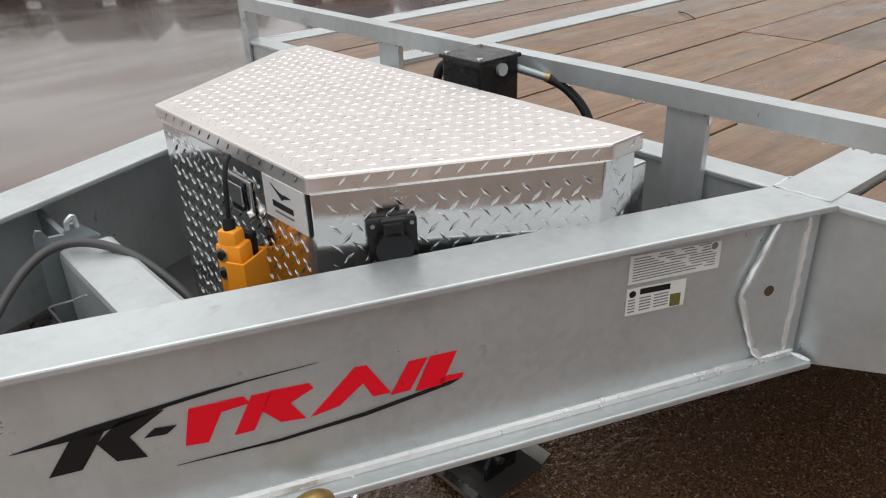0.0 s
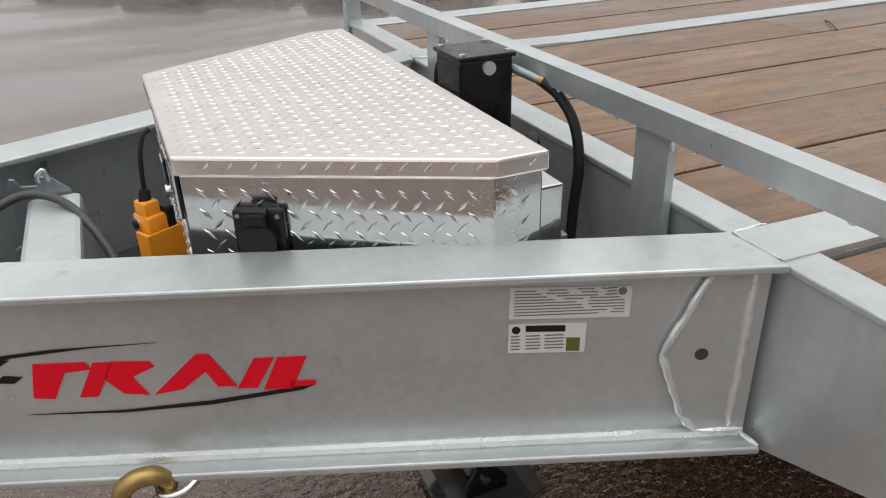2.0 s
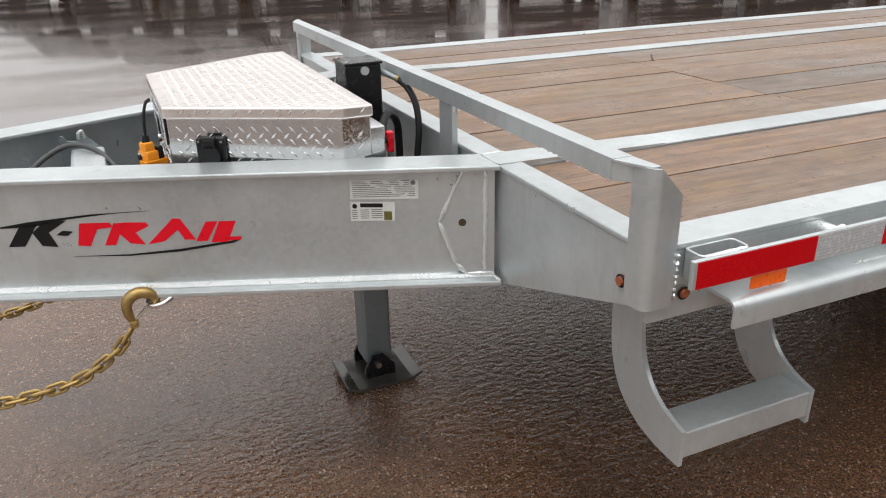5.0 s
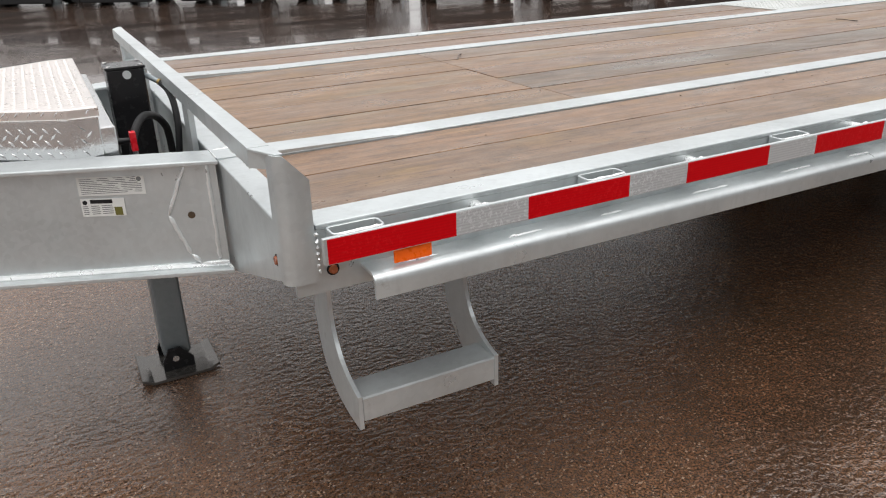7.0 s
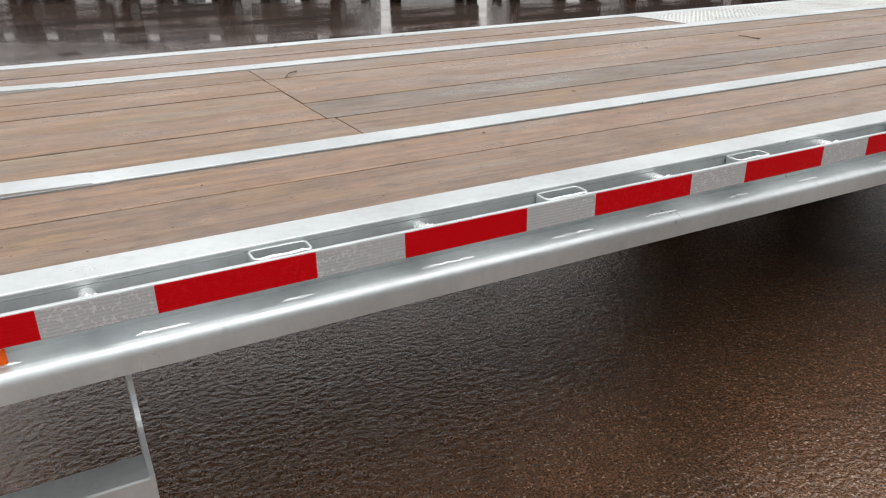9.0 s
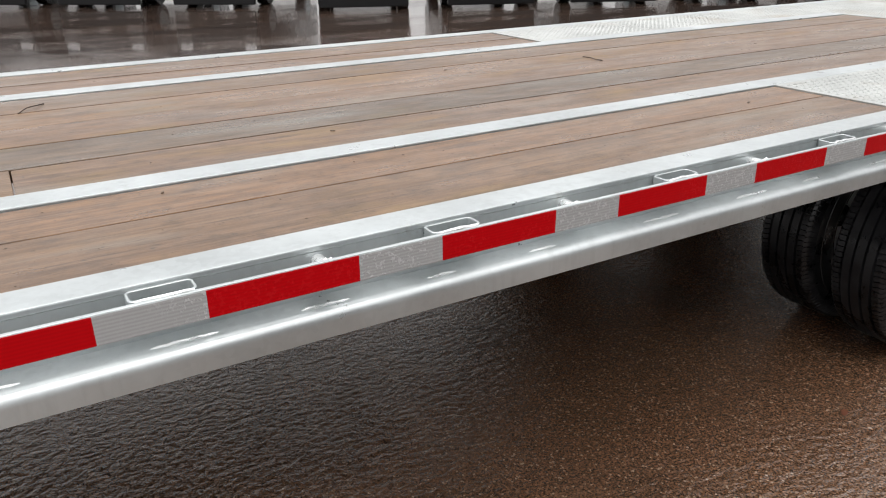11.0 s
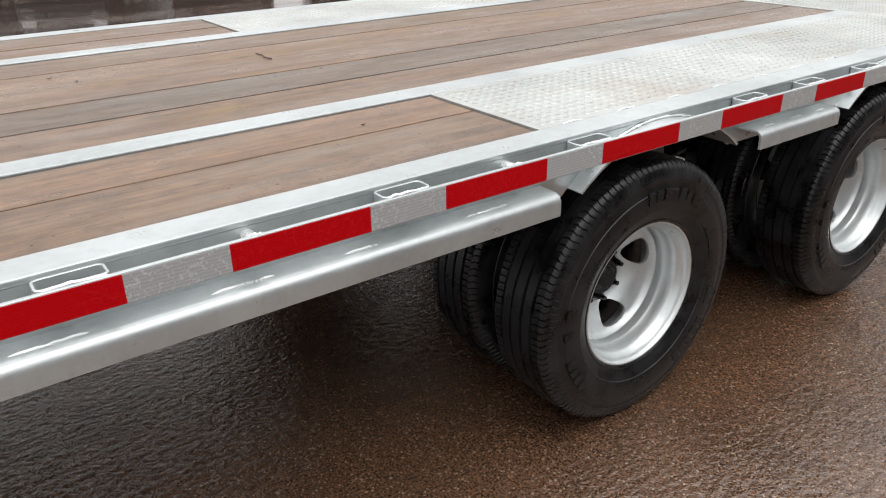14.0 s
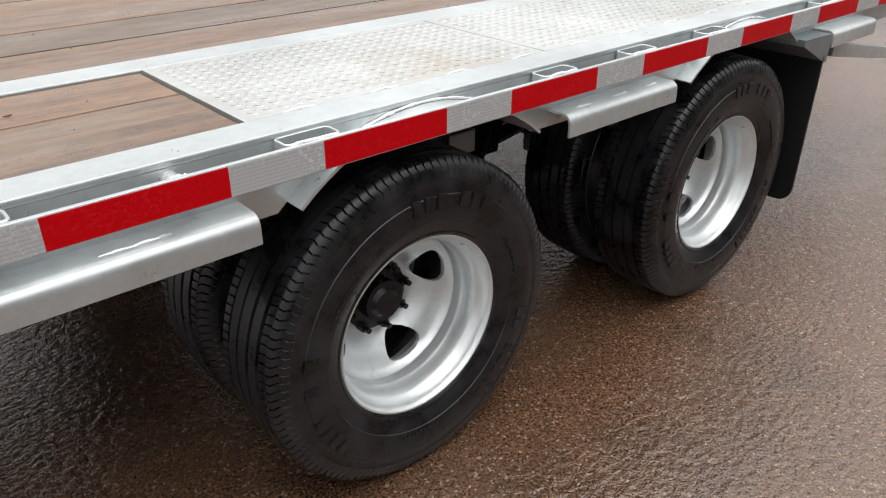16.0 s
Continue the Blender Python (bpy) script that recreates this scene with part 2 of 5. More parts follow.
def asphalt():
    """Wet brown asphalt: fine stones under a thin water film, glossy hollows, standing water across the far yard."""
    m, n, l, b = material("wet_asphalt", 0.3)
    v = coords(n, l)
    vor = n.new("ShaderNodeTexVoronoi")
    vor.inputs["Scale"].default_value = 185
    l.new(v, vor.inputs["Vector"])
    stone = n.new("ShaderNodeSeparateColor")
    l.new(vor.outputs["Color"], stone.inputs[0])
    mid = noise_tex(n, l, v, 3.5, 6, 0.6)
    grain = noise_tex(n, l, v, 150, 5, 0.72)
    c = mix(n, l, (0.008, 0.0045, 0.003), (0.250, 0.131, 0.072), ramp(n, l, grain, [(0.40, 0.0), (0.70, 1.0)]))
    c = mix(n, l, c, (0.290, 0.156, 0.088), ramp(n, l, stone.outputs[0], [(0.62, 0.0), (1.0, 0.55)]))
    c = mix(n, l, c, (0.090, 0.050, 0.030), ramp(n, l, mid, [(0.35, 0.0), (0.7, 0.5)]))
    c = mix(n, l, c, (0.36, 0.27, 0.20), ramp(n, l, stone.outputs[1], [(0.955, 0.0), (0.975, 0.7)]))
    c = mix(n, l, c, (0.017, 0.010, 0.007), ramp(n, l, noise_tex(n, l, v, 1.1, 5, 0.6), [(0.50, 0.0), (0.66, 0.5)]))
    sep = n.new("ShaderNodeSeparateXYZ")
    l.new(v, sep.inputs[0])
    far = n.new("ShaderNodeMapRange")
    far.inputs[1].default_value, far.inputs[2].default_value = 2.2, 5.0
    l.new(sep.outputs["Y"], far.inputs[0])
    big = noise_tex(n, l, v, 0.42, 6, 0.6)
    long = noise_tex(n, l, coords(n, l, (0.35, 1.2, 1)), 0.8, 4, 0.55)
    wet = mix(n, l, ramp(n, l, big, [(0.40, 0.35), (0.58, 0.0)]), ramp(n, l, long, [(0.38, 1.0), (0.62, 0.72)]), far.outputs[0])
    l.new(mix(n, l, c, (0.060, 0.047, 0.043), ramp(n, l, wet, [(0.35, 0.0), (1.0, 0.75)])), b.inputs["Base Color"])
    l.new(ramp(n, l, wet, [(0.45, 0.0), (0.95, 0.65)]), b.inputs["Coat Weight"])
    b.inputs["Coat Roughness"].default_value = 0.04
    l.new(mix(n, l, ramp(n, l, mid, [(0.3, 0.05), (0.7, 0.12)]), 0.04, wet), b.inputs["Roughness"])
    h1 = ramp(n, l, vor.outputs["Distance"], [(0.0, 1.0), (0.75, 0.0)])
    h2 = noise_tex(n, l, coords(n, l, (1, 1.25, 1)), 37, 3, 0.5)
    h = mix(n, l, h1, h2, 0.90)
    bp = n.new("ShaderNodeBump")
    bp.inputs["Distance"].default_value = 0.012
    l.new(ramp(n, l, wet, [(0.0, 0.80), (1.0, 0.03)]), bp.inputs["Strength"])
    l.new(h, bp.inputs["Height"])
    l.new(bp.outputs[0], b.inputs["Normal"])
    b.inputs["Specular IOR Level"].default_value = 0.8
    b.inputs["IOR"].default_value = 1.65
    b.inputs["Specular Tint"].default_value = (1.0, 0.93, 0.89, 1)
    return m


ASPHALT = asphalt()


def tyre_rubber():
    m, n, l, b = material("wet_tyre_rubber", 0.36)
    b.inputs["Specular IOR Level"].default_value = 0.4
    v = coords(n, l)
    f, g = noise_tex(n, l, v, 9, 6, 0.65), noise_tex(n, l, v, 70, 4)
    c = mix(n, l, (0.0045, 0.0047, 0.0055), (0.021, 0.0215, 0.024), ramp(n, l, f, [(0.42, 0.0), (0.68, 1.0)]))
    l.new(c, b.inputs["Base Color"])
    l.new(ramp(n, l, f, [(0.35, 0.17), (0.65, 0.48)]), b.inputs["Roughness"])
    bump(n, l, b, g, 0.18, 0.001)
    return m


TYRE = tyre_rubber()

# ---- mesh helpers ----


def thing(name, label, category, at=(0, 0, 0), group="", kind=""):
    ob = new(name)
    ob.empty_display_size = 0.1
    ob.location = at
    return tagged(ob, label, category, group, kind)


def part(name, bm, mat, parent=None, label="", smooth=False):
    """Links a bmesh, made in world metres, as one mesh object under a thing or a part."""
    me = bpy.data.meshes.new(name)
    bmesh.ops.recalc_face_normals(bm, faces=bm.faces)
    bm.to_mesh(me)
    bm.free()
    return part_mesh(name, me, mat, parent, label, smooth)


def part_mesh(name, me, mat, parent=None, label="", smooth=False):
    me.materials.append(mat)
    if smooth:
        me.shade_smooth()
        me.set_sharp_from_angle(angle=radians(38))
    ob = new(name, me)
    if parent is not None:
        ob.parent = parent
        up, off = parent, Vector((0, 0, 0))
        while up is not None:
            off += up.location
            up = up.parent
        ob.location = -off
    if label:
        ob["label"] = label
    return ob


def box(bm, x0, x1, y0, y1, z0, z1, bev=0.0, rot=None):
    m = Matrix.Translation(((x0 + x1) / 2, (y0 + y1) / 2, (z0 + z1) / 2)) @ Matrix.Diagonal((x1 - x0, y1 - y0, z1 - z0, 1))
    made = bmesh.ops.create_cube(bm, size=1, matrix=m)["verts"]
    if bev:
        edges = list({e for v in made for e in v.link_edges})
        bmesh.ops.bevel(bm, geom=edges, offset=bev, segments=2, affect="EDGES", profile=0.5)
    return bm


def one(*args, **kw):
    return box(bmesh.new(), *args, **kw)


def prism(bm, pts, axis, a, b, bev=0.0):
    """A flat outline (in the two other axes, in x, y, z order) drawn out from a to b along an axis."""
    k = "xyz".index(axis)

    def put(p, q):
        c = list(p)
        c.insert(k, q)
        return bm.verts.new(c)

    lo, hi = [put(p, a) for p in pts], [put(p, b) for p in pts]
    faces = [bm.faces.new(lo), bm.faces.new(hi[::-1])]
    for i in range(len(pts)):
        j = (i + 1) % len(pts)
        faces.append(bm.faces.new((lo[i], hi[i], hi[j], lo[j])))
    if bev:
        edges = list({e for f in faces for e in f.edges})
        bmesh.ops.bevel(bm, geom=edges, offset=bev, segments=2, affect="EDGES", profile=0.5)
    return bm


def cyl(bm, a, b, r, seg=20, r2=None):
    a, b = Vector(a), Vector(b)
    m = Matrix.Translation((a + b) / 2) @ (b - a).to_track_quat("Z", "Y").to_matrix().to_4x4()
    bmesh.ops.create_cone(bm, cap_ends=True, segments=seg, radius1=r, radius2=r if r2 is None else r2, depth=(b - a).length, matrix=m)
    return bm


def spline(pts, per=8):
    out = []
    p = [Vector(q) for q in pts]
    p = [2 * p[0] - p[1], *p, 2 * p[-1] - p[-2]]
    for i in range(1, len(p) - 2):
        for k in range(per):
            t = k / per
            out.append(0.5 * (2 * p[i] + (p[i + 1] - p[i - 1]) * t + (2 * p[i - 1] - 5 * p[i] + 4 * p[i + 1] - p[i + 2]) * t * t
                              + (3 * p[i] - p[i - 1] - 3 * p[i + 1] + p[i + 2]) * t ** 3))
    out.append(p[-2])
    return out


def sweep(bm, pts, r, seg=10, closed=False):
    """A round bar along points."""
    rings = []
    n = len(pts)
    side = None
    for i, p in enumerate(pts):
        a = pts[i - 1] if (i or closed) else pts[i]
        b = pts[(i + 1) % n] if (i + 1 < n or closed) else pts[i]
        d = (Vector(b) - Vector(a)).normalized()
        if side is None:
            side = d.orthogonal().normalized()
        side = (side - d * side.dot(d)).normalized()
        up = d.cross(side)
        rr = r[i] if isinstance(r, (list, tuple)) else r
        rings.append([bm.verts.new(Vector(p) + rr * (math.cos(2 * math.pi * k / seg) * side + math.sin(2 * math.pi * k / seg) * up)) for k in range(seg)])
    for i in range(n if closed else n - 1):
        a, b = rings[i], rings[(i + 1) % n]
        for k in range(seg):
            bm.faces.new((a[k], a[(k + 1) % seg], b[(k + 1) % seg], b[k]))
    if not closed:
        bm.faces.new(rings[0][::-1])
        bm.faces.new(rings[-1])
    return bm


def lathe(bm, prof, seg=64, radius=None, angle=None):
    """Turns a profile of (y, r) about the y axis. radius(i, k, r) and angle(i, k) may vary it."""
    rings = []
    for i, (y, r) in enumerate(prof):
        ring = []
        for k in range(seg):
            a = angle(i, k) if angle else 2 * math.pi * k / seg
            q = radius(i, k, r) if radius else r
            ring.append(bm.verts.new((q * math.cos(a), y, q * math.sin(a))))
        rings.append(ring)
    for a, b in zip(rings, rings[1:]):
        for k in range(seg):
            bm.faces.new((a[k], a[(k + 1) % seg], b[(k + 1) % seg], b[k]))
    return rings


def lugs(origin, u, v, inside, pitch=0.024, length=0.026, width=0.006, height=0.0013):
    """Raised tread lugs on a flat panel spanned by u and v, in a basket weave: each tip points at the flank of its neighbour."""
    verts, faces = [], []
    o, u, v = Vector(origin), Vector(u), Vector(v)
    lu, lv = u.length, v.length
    u, v = u / lu, v / lv
    nrm = u.cross(v)
    q = pitch * math.sqrt(0.5)
    span = int((lu + lv) / q) + 2
    for i in range(-span, span):
        for j in range(-span, span):
            cu, cv = (i + j) * q, (i - j) * q
            if not (0 < cu < lu and 0 < cv < lv):
                continue
            ang = radians(45) if (i + j) % 2 else radians(-45)
            ca, sa = math.cos(ang) * length / 2, math.sin(ang) * length / 2
            if not all(inside(cu + s * ca, cv + s * sa) for s in (-1.05, 1.05)):
                continue
            ax, nx = (ca, sa), (-sa * width / length, ca * width / length)
            b0 = len(verts)
            for pu, pv, h in ((-ax[0], -ax[1], 0), (nx[0], nx[1], 0), (ax[0], ax[1], 0), (-nx[0], -nx[1], 0),
                              (-ax[0] * 0.62, -ax[1] * 0.62, height), (ax[0] * 0.62, ax[1] * 0.62, height)):
                verts.append(o + u * (cu + pu) + v * (cv + pv) + nrm * h)
            faces += [(b0, b0 + 3, b0 + 5, b0 + 4), (b0 + 2, b0 + 1, b0 + 4, b0 + 5), (b0, b0 + 4, b0 + 1), (b0 + 3, b0 + 2, b0 + 5)]
    me = bpy.data.meshes.new("tread_lugs")
    me.from_pydata(verts, [], faces)
    return me


def weld_bead(bm, a, b, r=0.005, seed=0):
    rnd = random.Random(seed)
    a, b = Vector(a), Vector(b)
    k = max(3, int((b - a).length / 0.012))
    pts = [a.lerp(b, i / k) + Vector([rnd.uniform(-0.0012, 0.0012) for _ in range(3)]) for i in range(k + 1)]
    rr = [r * rnd.uniform(0.75, 1.2) for _ in pts]
    rr[0] = rr[-1] = r * 0.4
    return sweep(bm, pts, rr, 7)


# ---- ground ----
YC = 1.05   # the trailer's middle line
bm = bmesh.new()
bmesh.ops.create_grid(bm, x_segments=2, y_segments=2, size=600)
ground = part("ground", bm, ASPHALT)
tagged(ground, "wet brown-black asphalt yard with a coarse grain", "ground", kind="structure")

# plain unseen wall behind the walk, added to block low light from that side
wall = part("wall_building", one(2.2, 34, -7.3, -7.0, 0, 4.8), plain("dark_light_blocker", (0.09, 0.088, 0.085), 0.6, 0, 0.15, 3, 0.0))
tagged(wall, "plain grey unseen wall added to block low light from that side", "wall", kind="structure")

# ---- trailer ----
trailer = thing("flatbed_trailer", "galvanised steel flatbed trailer with a wet plank deck and dual wheels", "trailer", (3.0, YC, 0))
DECK, BEAM_TOP = 0.897, 0.909


def mirror_pts(pts, on):
    return [(2 * YC - p[0], *p[1:]) for p in pts] if on else pts


def yspan(y0, y1, on):
    return (2 * YC - y1, 2 * YC - y0) if on else (y0, y1)


X_FRONT, X_TAIL = 1.345, 8.6
WHEEL_X, WHEEL_Z, TYRE_R = (5.226, 6.437), 0.390, 0.391
ARCH = [(x + 0.026, 0.412, 0.472) for x in WHEEL_X]


def side_outline():
    """Outline (x, z) of the side channel's web, with the two wheel cut-outs."""
    pts = [(1.2815, DECK - 0.012), (1.2815, 0.75)]
    for cx, cz, r in ARCH:
        a0 = math.asin((0.75 - cz) / r)
        for k in range(17):
            a = math.pi - a0 - (math.pi - 2 * a0) * k / 16
            pts.append((cx + r * math.cos(a), cz + r * math.sin(a)))
    pts += [(X_TAIL, 0.75), (X_TAIL, DECK - 0.012)]
    return pts


for far in (False, True):
    y0, y1 = yspan(-0.19, -0.182, far)
    channel = part("side_channel", prism(bmesh.new(), side_outline(), "y", y0, y1), GALV, trailer)
    y0, y1 = yspan(-0.19, -0.102, far)
    part("top_flange", one(1.3315, X_TAIL, y0, y1, DECK - 0.012, DECK, 0.003), GALV, channel)
    # rub rail with stake pockets
    y0, y1 = yspan(-0.249, -0.238, far)
    rub = part("rub_rail", one(1.325, X_TAIL, y0, y1, 0.832, 0.888, 0.002), GALV, trailer)
    # bent angle below the rub rail, in three lengths
    for xa, xb in ((1.42, 4.85), (5.63, 6.05), (6.94, 7.27)):
        yo = -0.263
        prof = [(-0.188, 0.795), (-0.241, 0.795)]
        prof += [(-0.241 - 0.022 * math.sin(radians(a)), 0.773 + 0.022 * math.cos(radians(a))) for a in range(15, 91, 15)]
        prof += [(yo, 0.742), (yo + 0.006, 0.742)]
        prof += [(-0.241 - 0.016 * math.sin(radians(a)), 0.773 + 0.016 * math.cos(radians(a))) for a in range(90, 14, -15)]
        prof += [(-0.241, 0.789), (-0.188, 0.789)]
        part("bent_angle", prism(bmesh.new(), mirror_pts(prof, far), "x", xa, xb), GALV, trailer, smooth=True)
    # wheel arches
    for cx, cz, r in ARCH:
        bm = bmesh.new()
        a0 = math.asin((0.768 - cz) / r)
        outer = [(cx + r * math.cos(a), cz + r * math.sin(a)) for a in (math.pi - a0 - (math.pi - 2 * a0) * k / 20 for k in range(21))]
        inner = [(cx + (r - 0.006) * math.cos(a), cz + (r - 0.006) * math.sin(a)) for a in (math.pi - a0 - (math.pi - 2 * a0) * k / 20 for k in range(21))]
        y0, y1 = yspan(-0.2365, 0.36, far)
        prism(bm, outer + inner[::-1], "y", y0, y1)
        arch = part("wheel_arch", bm, GALV, trailer, smooth=True)
    # main beams; web and lower flange in darkened zinc for the shade below deck
    y0, y1 = yspan(0.356, 0.450, far)
    beam = part("main_beam", one(1.28, X_TAIL, (y0 + y1) / 2 - 0.006, (y0 + y1) / 2 + 0.006, 0.62, DECK - 0.012), GALV_DULL_SHADED, trailer)
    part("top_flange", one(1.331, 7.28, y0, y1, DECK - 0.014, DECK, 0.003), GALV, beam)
    part("bottom_flange", one(1.28, X_TAIL, y0 - 0.02, y1 + 0.02, 0.606, 0.62), GALV_DULL_SHADED, beam)

# stake pockets and spools on the near and far rub rails
POCKETS = (1.405, 2.015, 2.64, 3.205, 3.83, 4.45, 4.98, 5.62, 5.92, 6.25, 6.9, 7.5, 8.1)
SPOOLS = (1.69, 2.305, 2.925, 3.51, 4.13, 4.74)


def pocket_mesh():
    """A thin-walled pocket of bent tube with rounded corners, open above and below."""
    bm = bmesh.new()
    w, d, t, r = 0.056, 0.047, 0.005, 0.011

    def loop(inset, z):
        out = []
        rr = r - inset * 0.7
        for cx, cy, a0 in ((w - r, d - r, 0), (r - w, d - r, 90), (r - w, r, 180), (w - r, r, 270)):
            for k in range(5):
                a = radians(a0 + 22.5 * k)
                sx, sy = (1 if cx > 0 else -1), (1 if cy > d / 2 else -1)
                out.append(bm.verts.new((cx + sx * (r - inset - rr) + rr * math.cos(a), cy + sy * (r - inset - rr) + rr * math.sin(a), z)))
        return out

    rings = [loop(t, -0.056), loop(0, -0.056), loop(0, -0.0012), loop(0.0012, 0.0), loop(t - 0.0012, 0.0), loop(t, -0.0012)]
    for p, q in zip(rings, rings[1:] + rings[:1]):
        for k in range(20):
            bm.faces.new((p[k], p[(k + 1) % 20], q[(k + 1) % 20], q[k]))
    me = bpy.data.meshes.new("stake_pocket")
    bmesh.ops.recalc_face_normals(bm, faces=bm.faces)
    bm.to_mesh(me)
    bm.free()
    return me


pocket, spool_me = pocket_mesh(), None
bm = bmesh.new()
cyl(bm, (0, 0, 0), (0, 0.05, 0), 0.015, 14)
for k, (dx, dz) in enumerate(((-0.02, 0.002), (0.02, 0.0), (0.0, 0.014), (0.012, 0.01), (-0.012, 0.011))):
    bmesh.ops.create_icosphere(bm, subdivisions=1, radius=0.010, matrix=Matrix.Translation((dx, 0.004 + 0.005 * (k % 2), dz)))
spool_me = bpy.data.meshes.new("spool")
bm.to_mesh(spool_me)
bm.free()


def placed(name, me, mat, parent, m, label="", smooth=False):
    ob = part_mesh(name, me, mat, parent, label, smooth) if not me.materials else part_mesh_again(name, me, parent, label)
    off = ob.location.copy()
    ob.matrix_basis = Matrix.Translation(off) @ m
    return ob


def part_mesh_again(name, me, parent, label=""):
    ob = new(name, me)
    ob.parent = parent
    up, off = parent, Vector((0, 0, 0))
    while up is not None:
        off += up.location
        up = up.parent
    ob.location = -off
    if label:
        ob["label"] = label
    return ob


for far in (False, True):
    yy = -0.238 if not far else 2 * YC + 0.191
    for x in POCKETS:
        placed("stake_pocket", pocket, GALV, trailer, Matrix.Translation((x, yy, 0.890)), smooth=True)
    for x in SPOOLS:
        placed("spool_spacer", spool_me, WELD, trailer, Matrix.Translation((x, yy, 0.866)), smooth=True)

# stitch welds along the bent angle, and at the pockets
def bead(a, b, r, seed, parent, label=""):
    return part("weld_bead", weld_bead(bmesh.new(), a, b, r, seed), WELD, parent, label, True)


rnd = random.Random(4)
x = 1.5
while x < 4.75:
    bead((x, -0.232, 0.7935), (x + rnd.uniform(0.06, 0.13), -0.232, 0.7935), 0.0045, int(x * 100), trailer)
    x += rnd.uniform(0.24, 0.34)
for x in POCKETS[:11]:
    bead((x - 0.045, -0.2375, 0.887), (x + 0.05, -0.2375, 0.887), 0.005, int(x * 77), trailer)
for x in (5.68, 5.82, 5.95):
    bead((x, -0.232, 0.7935), (x + 0.06, -0.232, 0.7935), 0.0045, int(x * 50), trailer)

# welds along the wheel arches, seen from above between the web and the rub rail
for cx, cz, r in ARCH:
    arc = [Vector((cx + (r + 0.003) * math.cos(a), -0.1945, cz + (r + 0.003) * math.sin(a))) for a in [radians(115 - 2.5 * k) for k in range(21)]]
    rr = [0.0032 + 0.0010 * math.sin(2.3 * k) for k in range(21)]
    part("weld_bead", sweep(bmesh.new(), arc, rr, 7), WELD, trailer, "", True)

# reflective tape, eleven inches red and seven silver
for k in range(15):
    xs = 1.333 + 0.4572 * k
    part("reflective_tape", one(xs, xs + 0.2794, -0.2502, -0.2418, 0.8345, 0.8855), TAPE_RED, trailer, "red reflective tape")
    part("reflective_tape", one(xs + 0.2794, xs + 0.4572, -0.2502, -0.2418, 0.8345, 0.8855), TAPE_WHITE, trailer, "silver reflective tape")

for k in range(7):
    zb = 0.800 + 0.013 * k
    bead((1.3285, -0.2035, zb), (1.3285, -0.2035, zb + 0.007), 0.0036, 140 + k, trailer)

# amber reflector and round lamps
part("side_reflector", one(1.474, 1.560, -0.2400, -0.2340, 0.7990, 0.8315, 0.0029), AMBER, trailer, "orange reflector")
for a, b in (((1.358, -0.201, 0.799), (1.358, -0.188, 0.799)), ((1.258, -0.131, 0.816), (1.271, -0.131, 0.816))):
    lamp = part("marker_lamp", cyl(bmesh.new(), a, b, 0.0085, 20, 0.0115), AMBER_DARK, trailer, "round amber marker lamp", True)
    mid = Vector(a).lerp(Vector(b), 0.45)
    bm = bmesh.new()
    d = (Vector(b) - Vector(a)).normalized()
    q = [mid + 0.0115 * (math.cos(t) * d.orthogonal().normalized() + math.sin(t) * d.cross(d.orthogonal().normalized())) for t in [2 * math.pi * k / 20 for k in range(20)]]
    part("grommet", sweep(bm, q, 0.002, 8, True), BLACK_RUBBER, lamp, smooth=True)

# front cross beam, tapering to its ends
bm = bmesh.new()
prism(bm, [(-0.19, 0.895), (-0.19, 0.786), (0.352, 0.60), (1.748, 0.60), (2.29, 0.786), (2.29, 0.895)], "x", 1.27, 1.28)
bolster = part("front_cross_beam", bm, GALV, trailer)
part("top_flange", one(1.264, 1.330, -0.19, 2.29, 0.893, 0.905, 0.003), GALV, bolster)
# plates where the main beams meet the drawbar, welded along their front ends
for far in (False, True):
    y0, y1 = yspan(0.3565, 0.4495, far)
    jp = part("joint_plate", prism(bmesh.new(), [(1.2645, 0.894), (1.2645, 0.9086), (1.345, 0.9064), (1.75, 0.8974), (1.75, 0.894)], "y", y0, y1), GALV, trailer)
    bead((1.2635, y0 + 0.004, 0.9085), (1.2635, y1 - 0.004, 0.9085), 0.0024, 61 + far, jp)
    ye = y1 + 0.003 if not far else y0 - 0.003
    bead((1.270, ye, 0.9058), (1.330, ye, 0.9058), 0.0030, 63 + far, jp)
# headboard rail of steel angle, with its posts; the end posts are bent round a wide corner
rail = part("headboard_rail", prism(bmesh.new(), [(1.236, 1.050), (1.236, 1.011), (1.243, 1.011), (1.243, 1.043), (1.278, 1.043), (1.278, 1.050)], "y", -0.118, 2 * YC + 0.118), GALV, trailer)


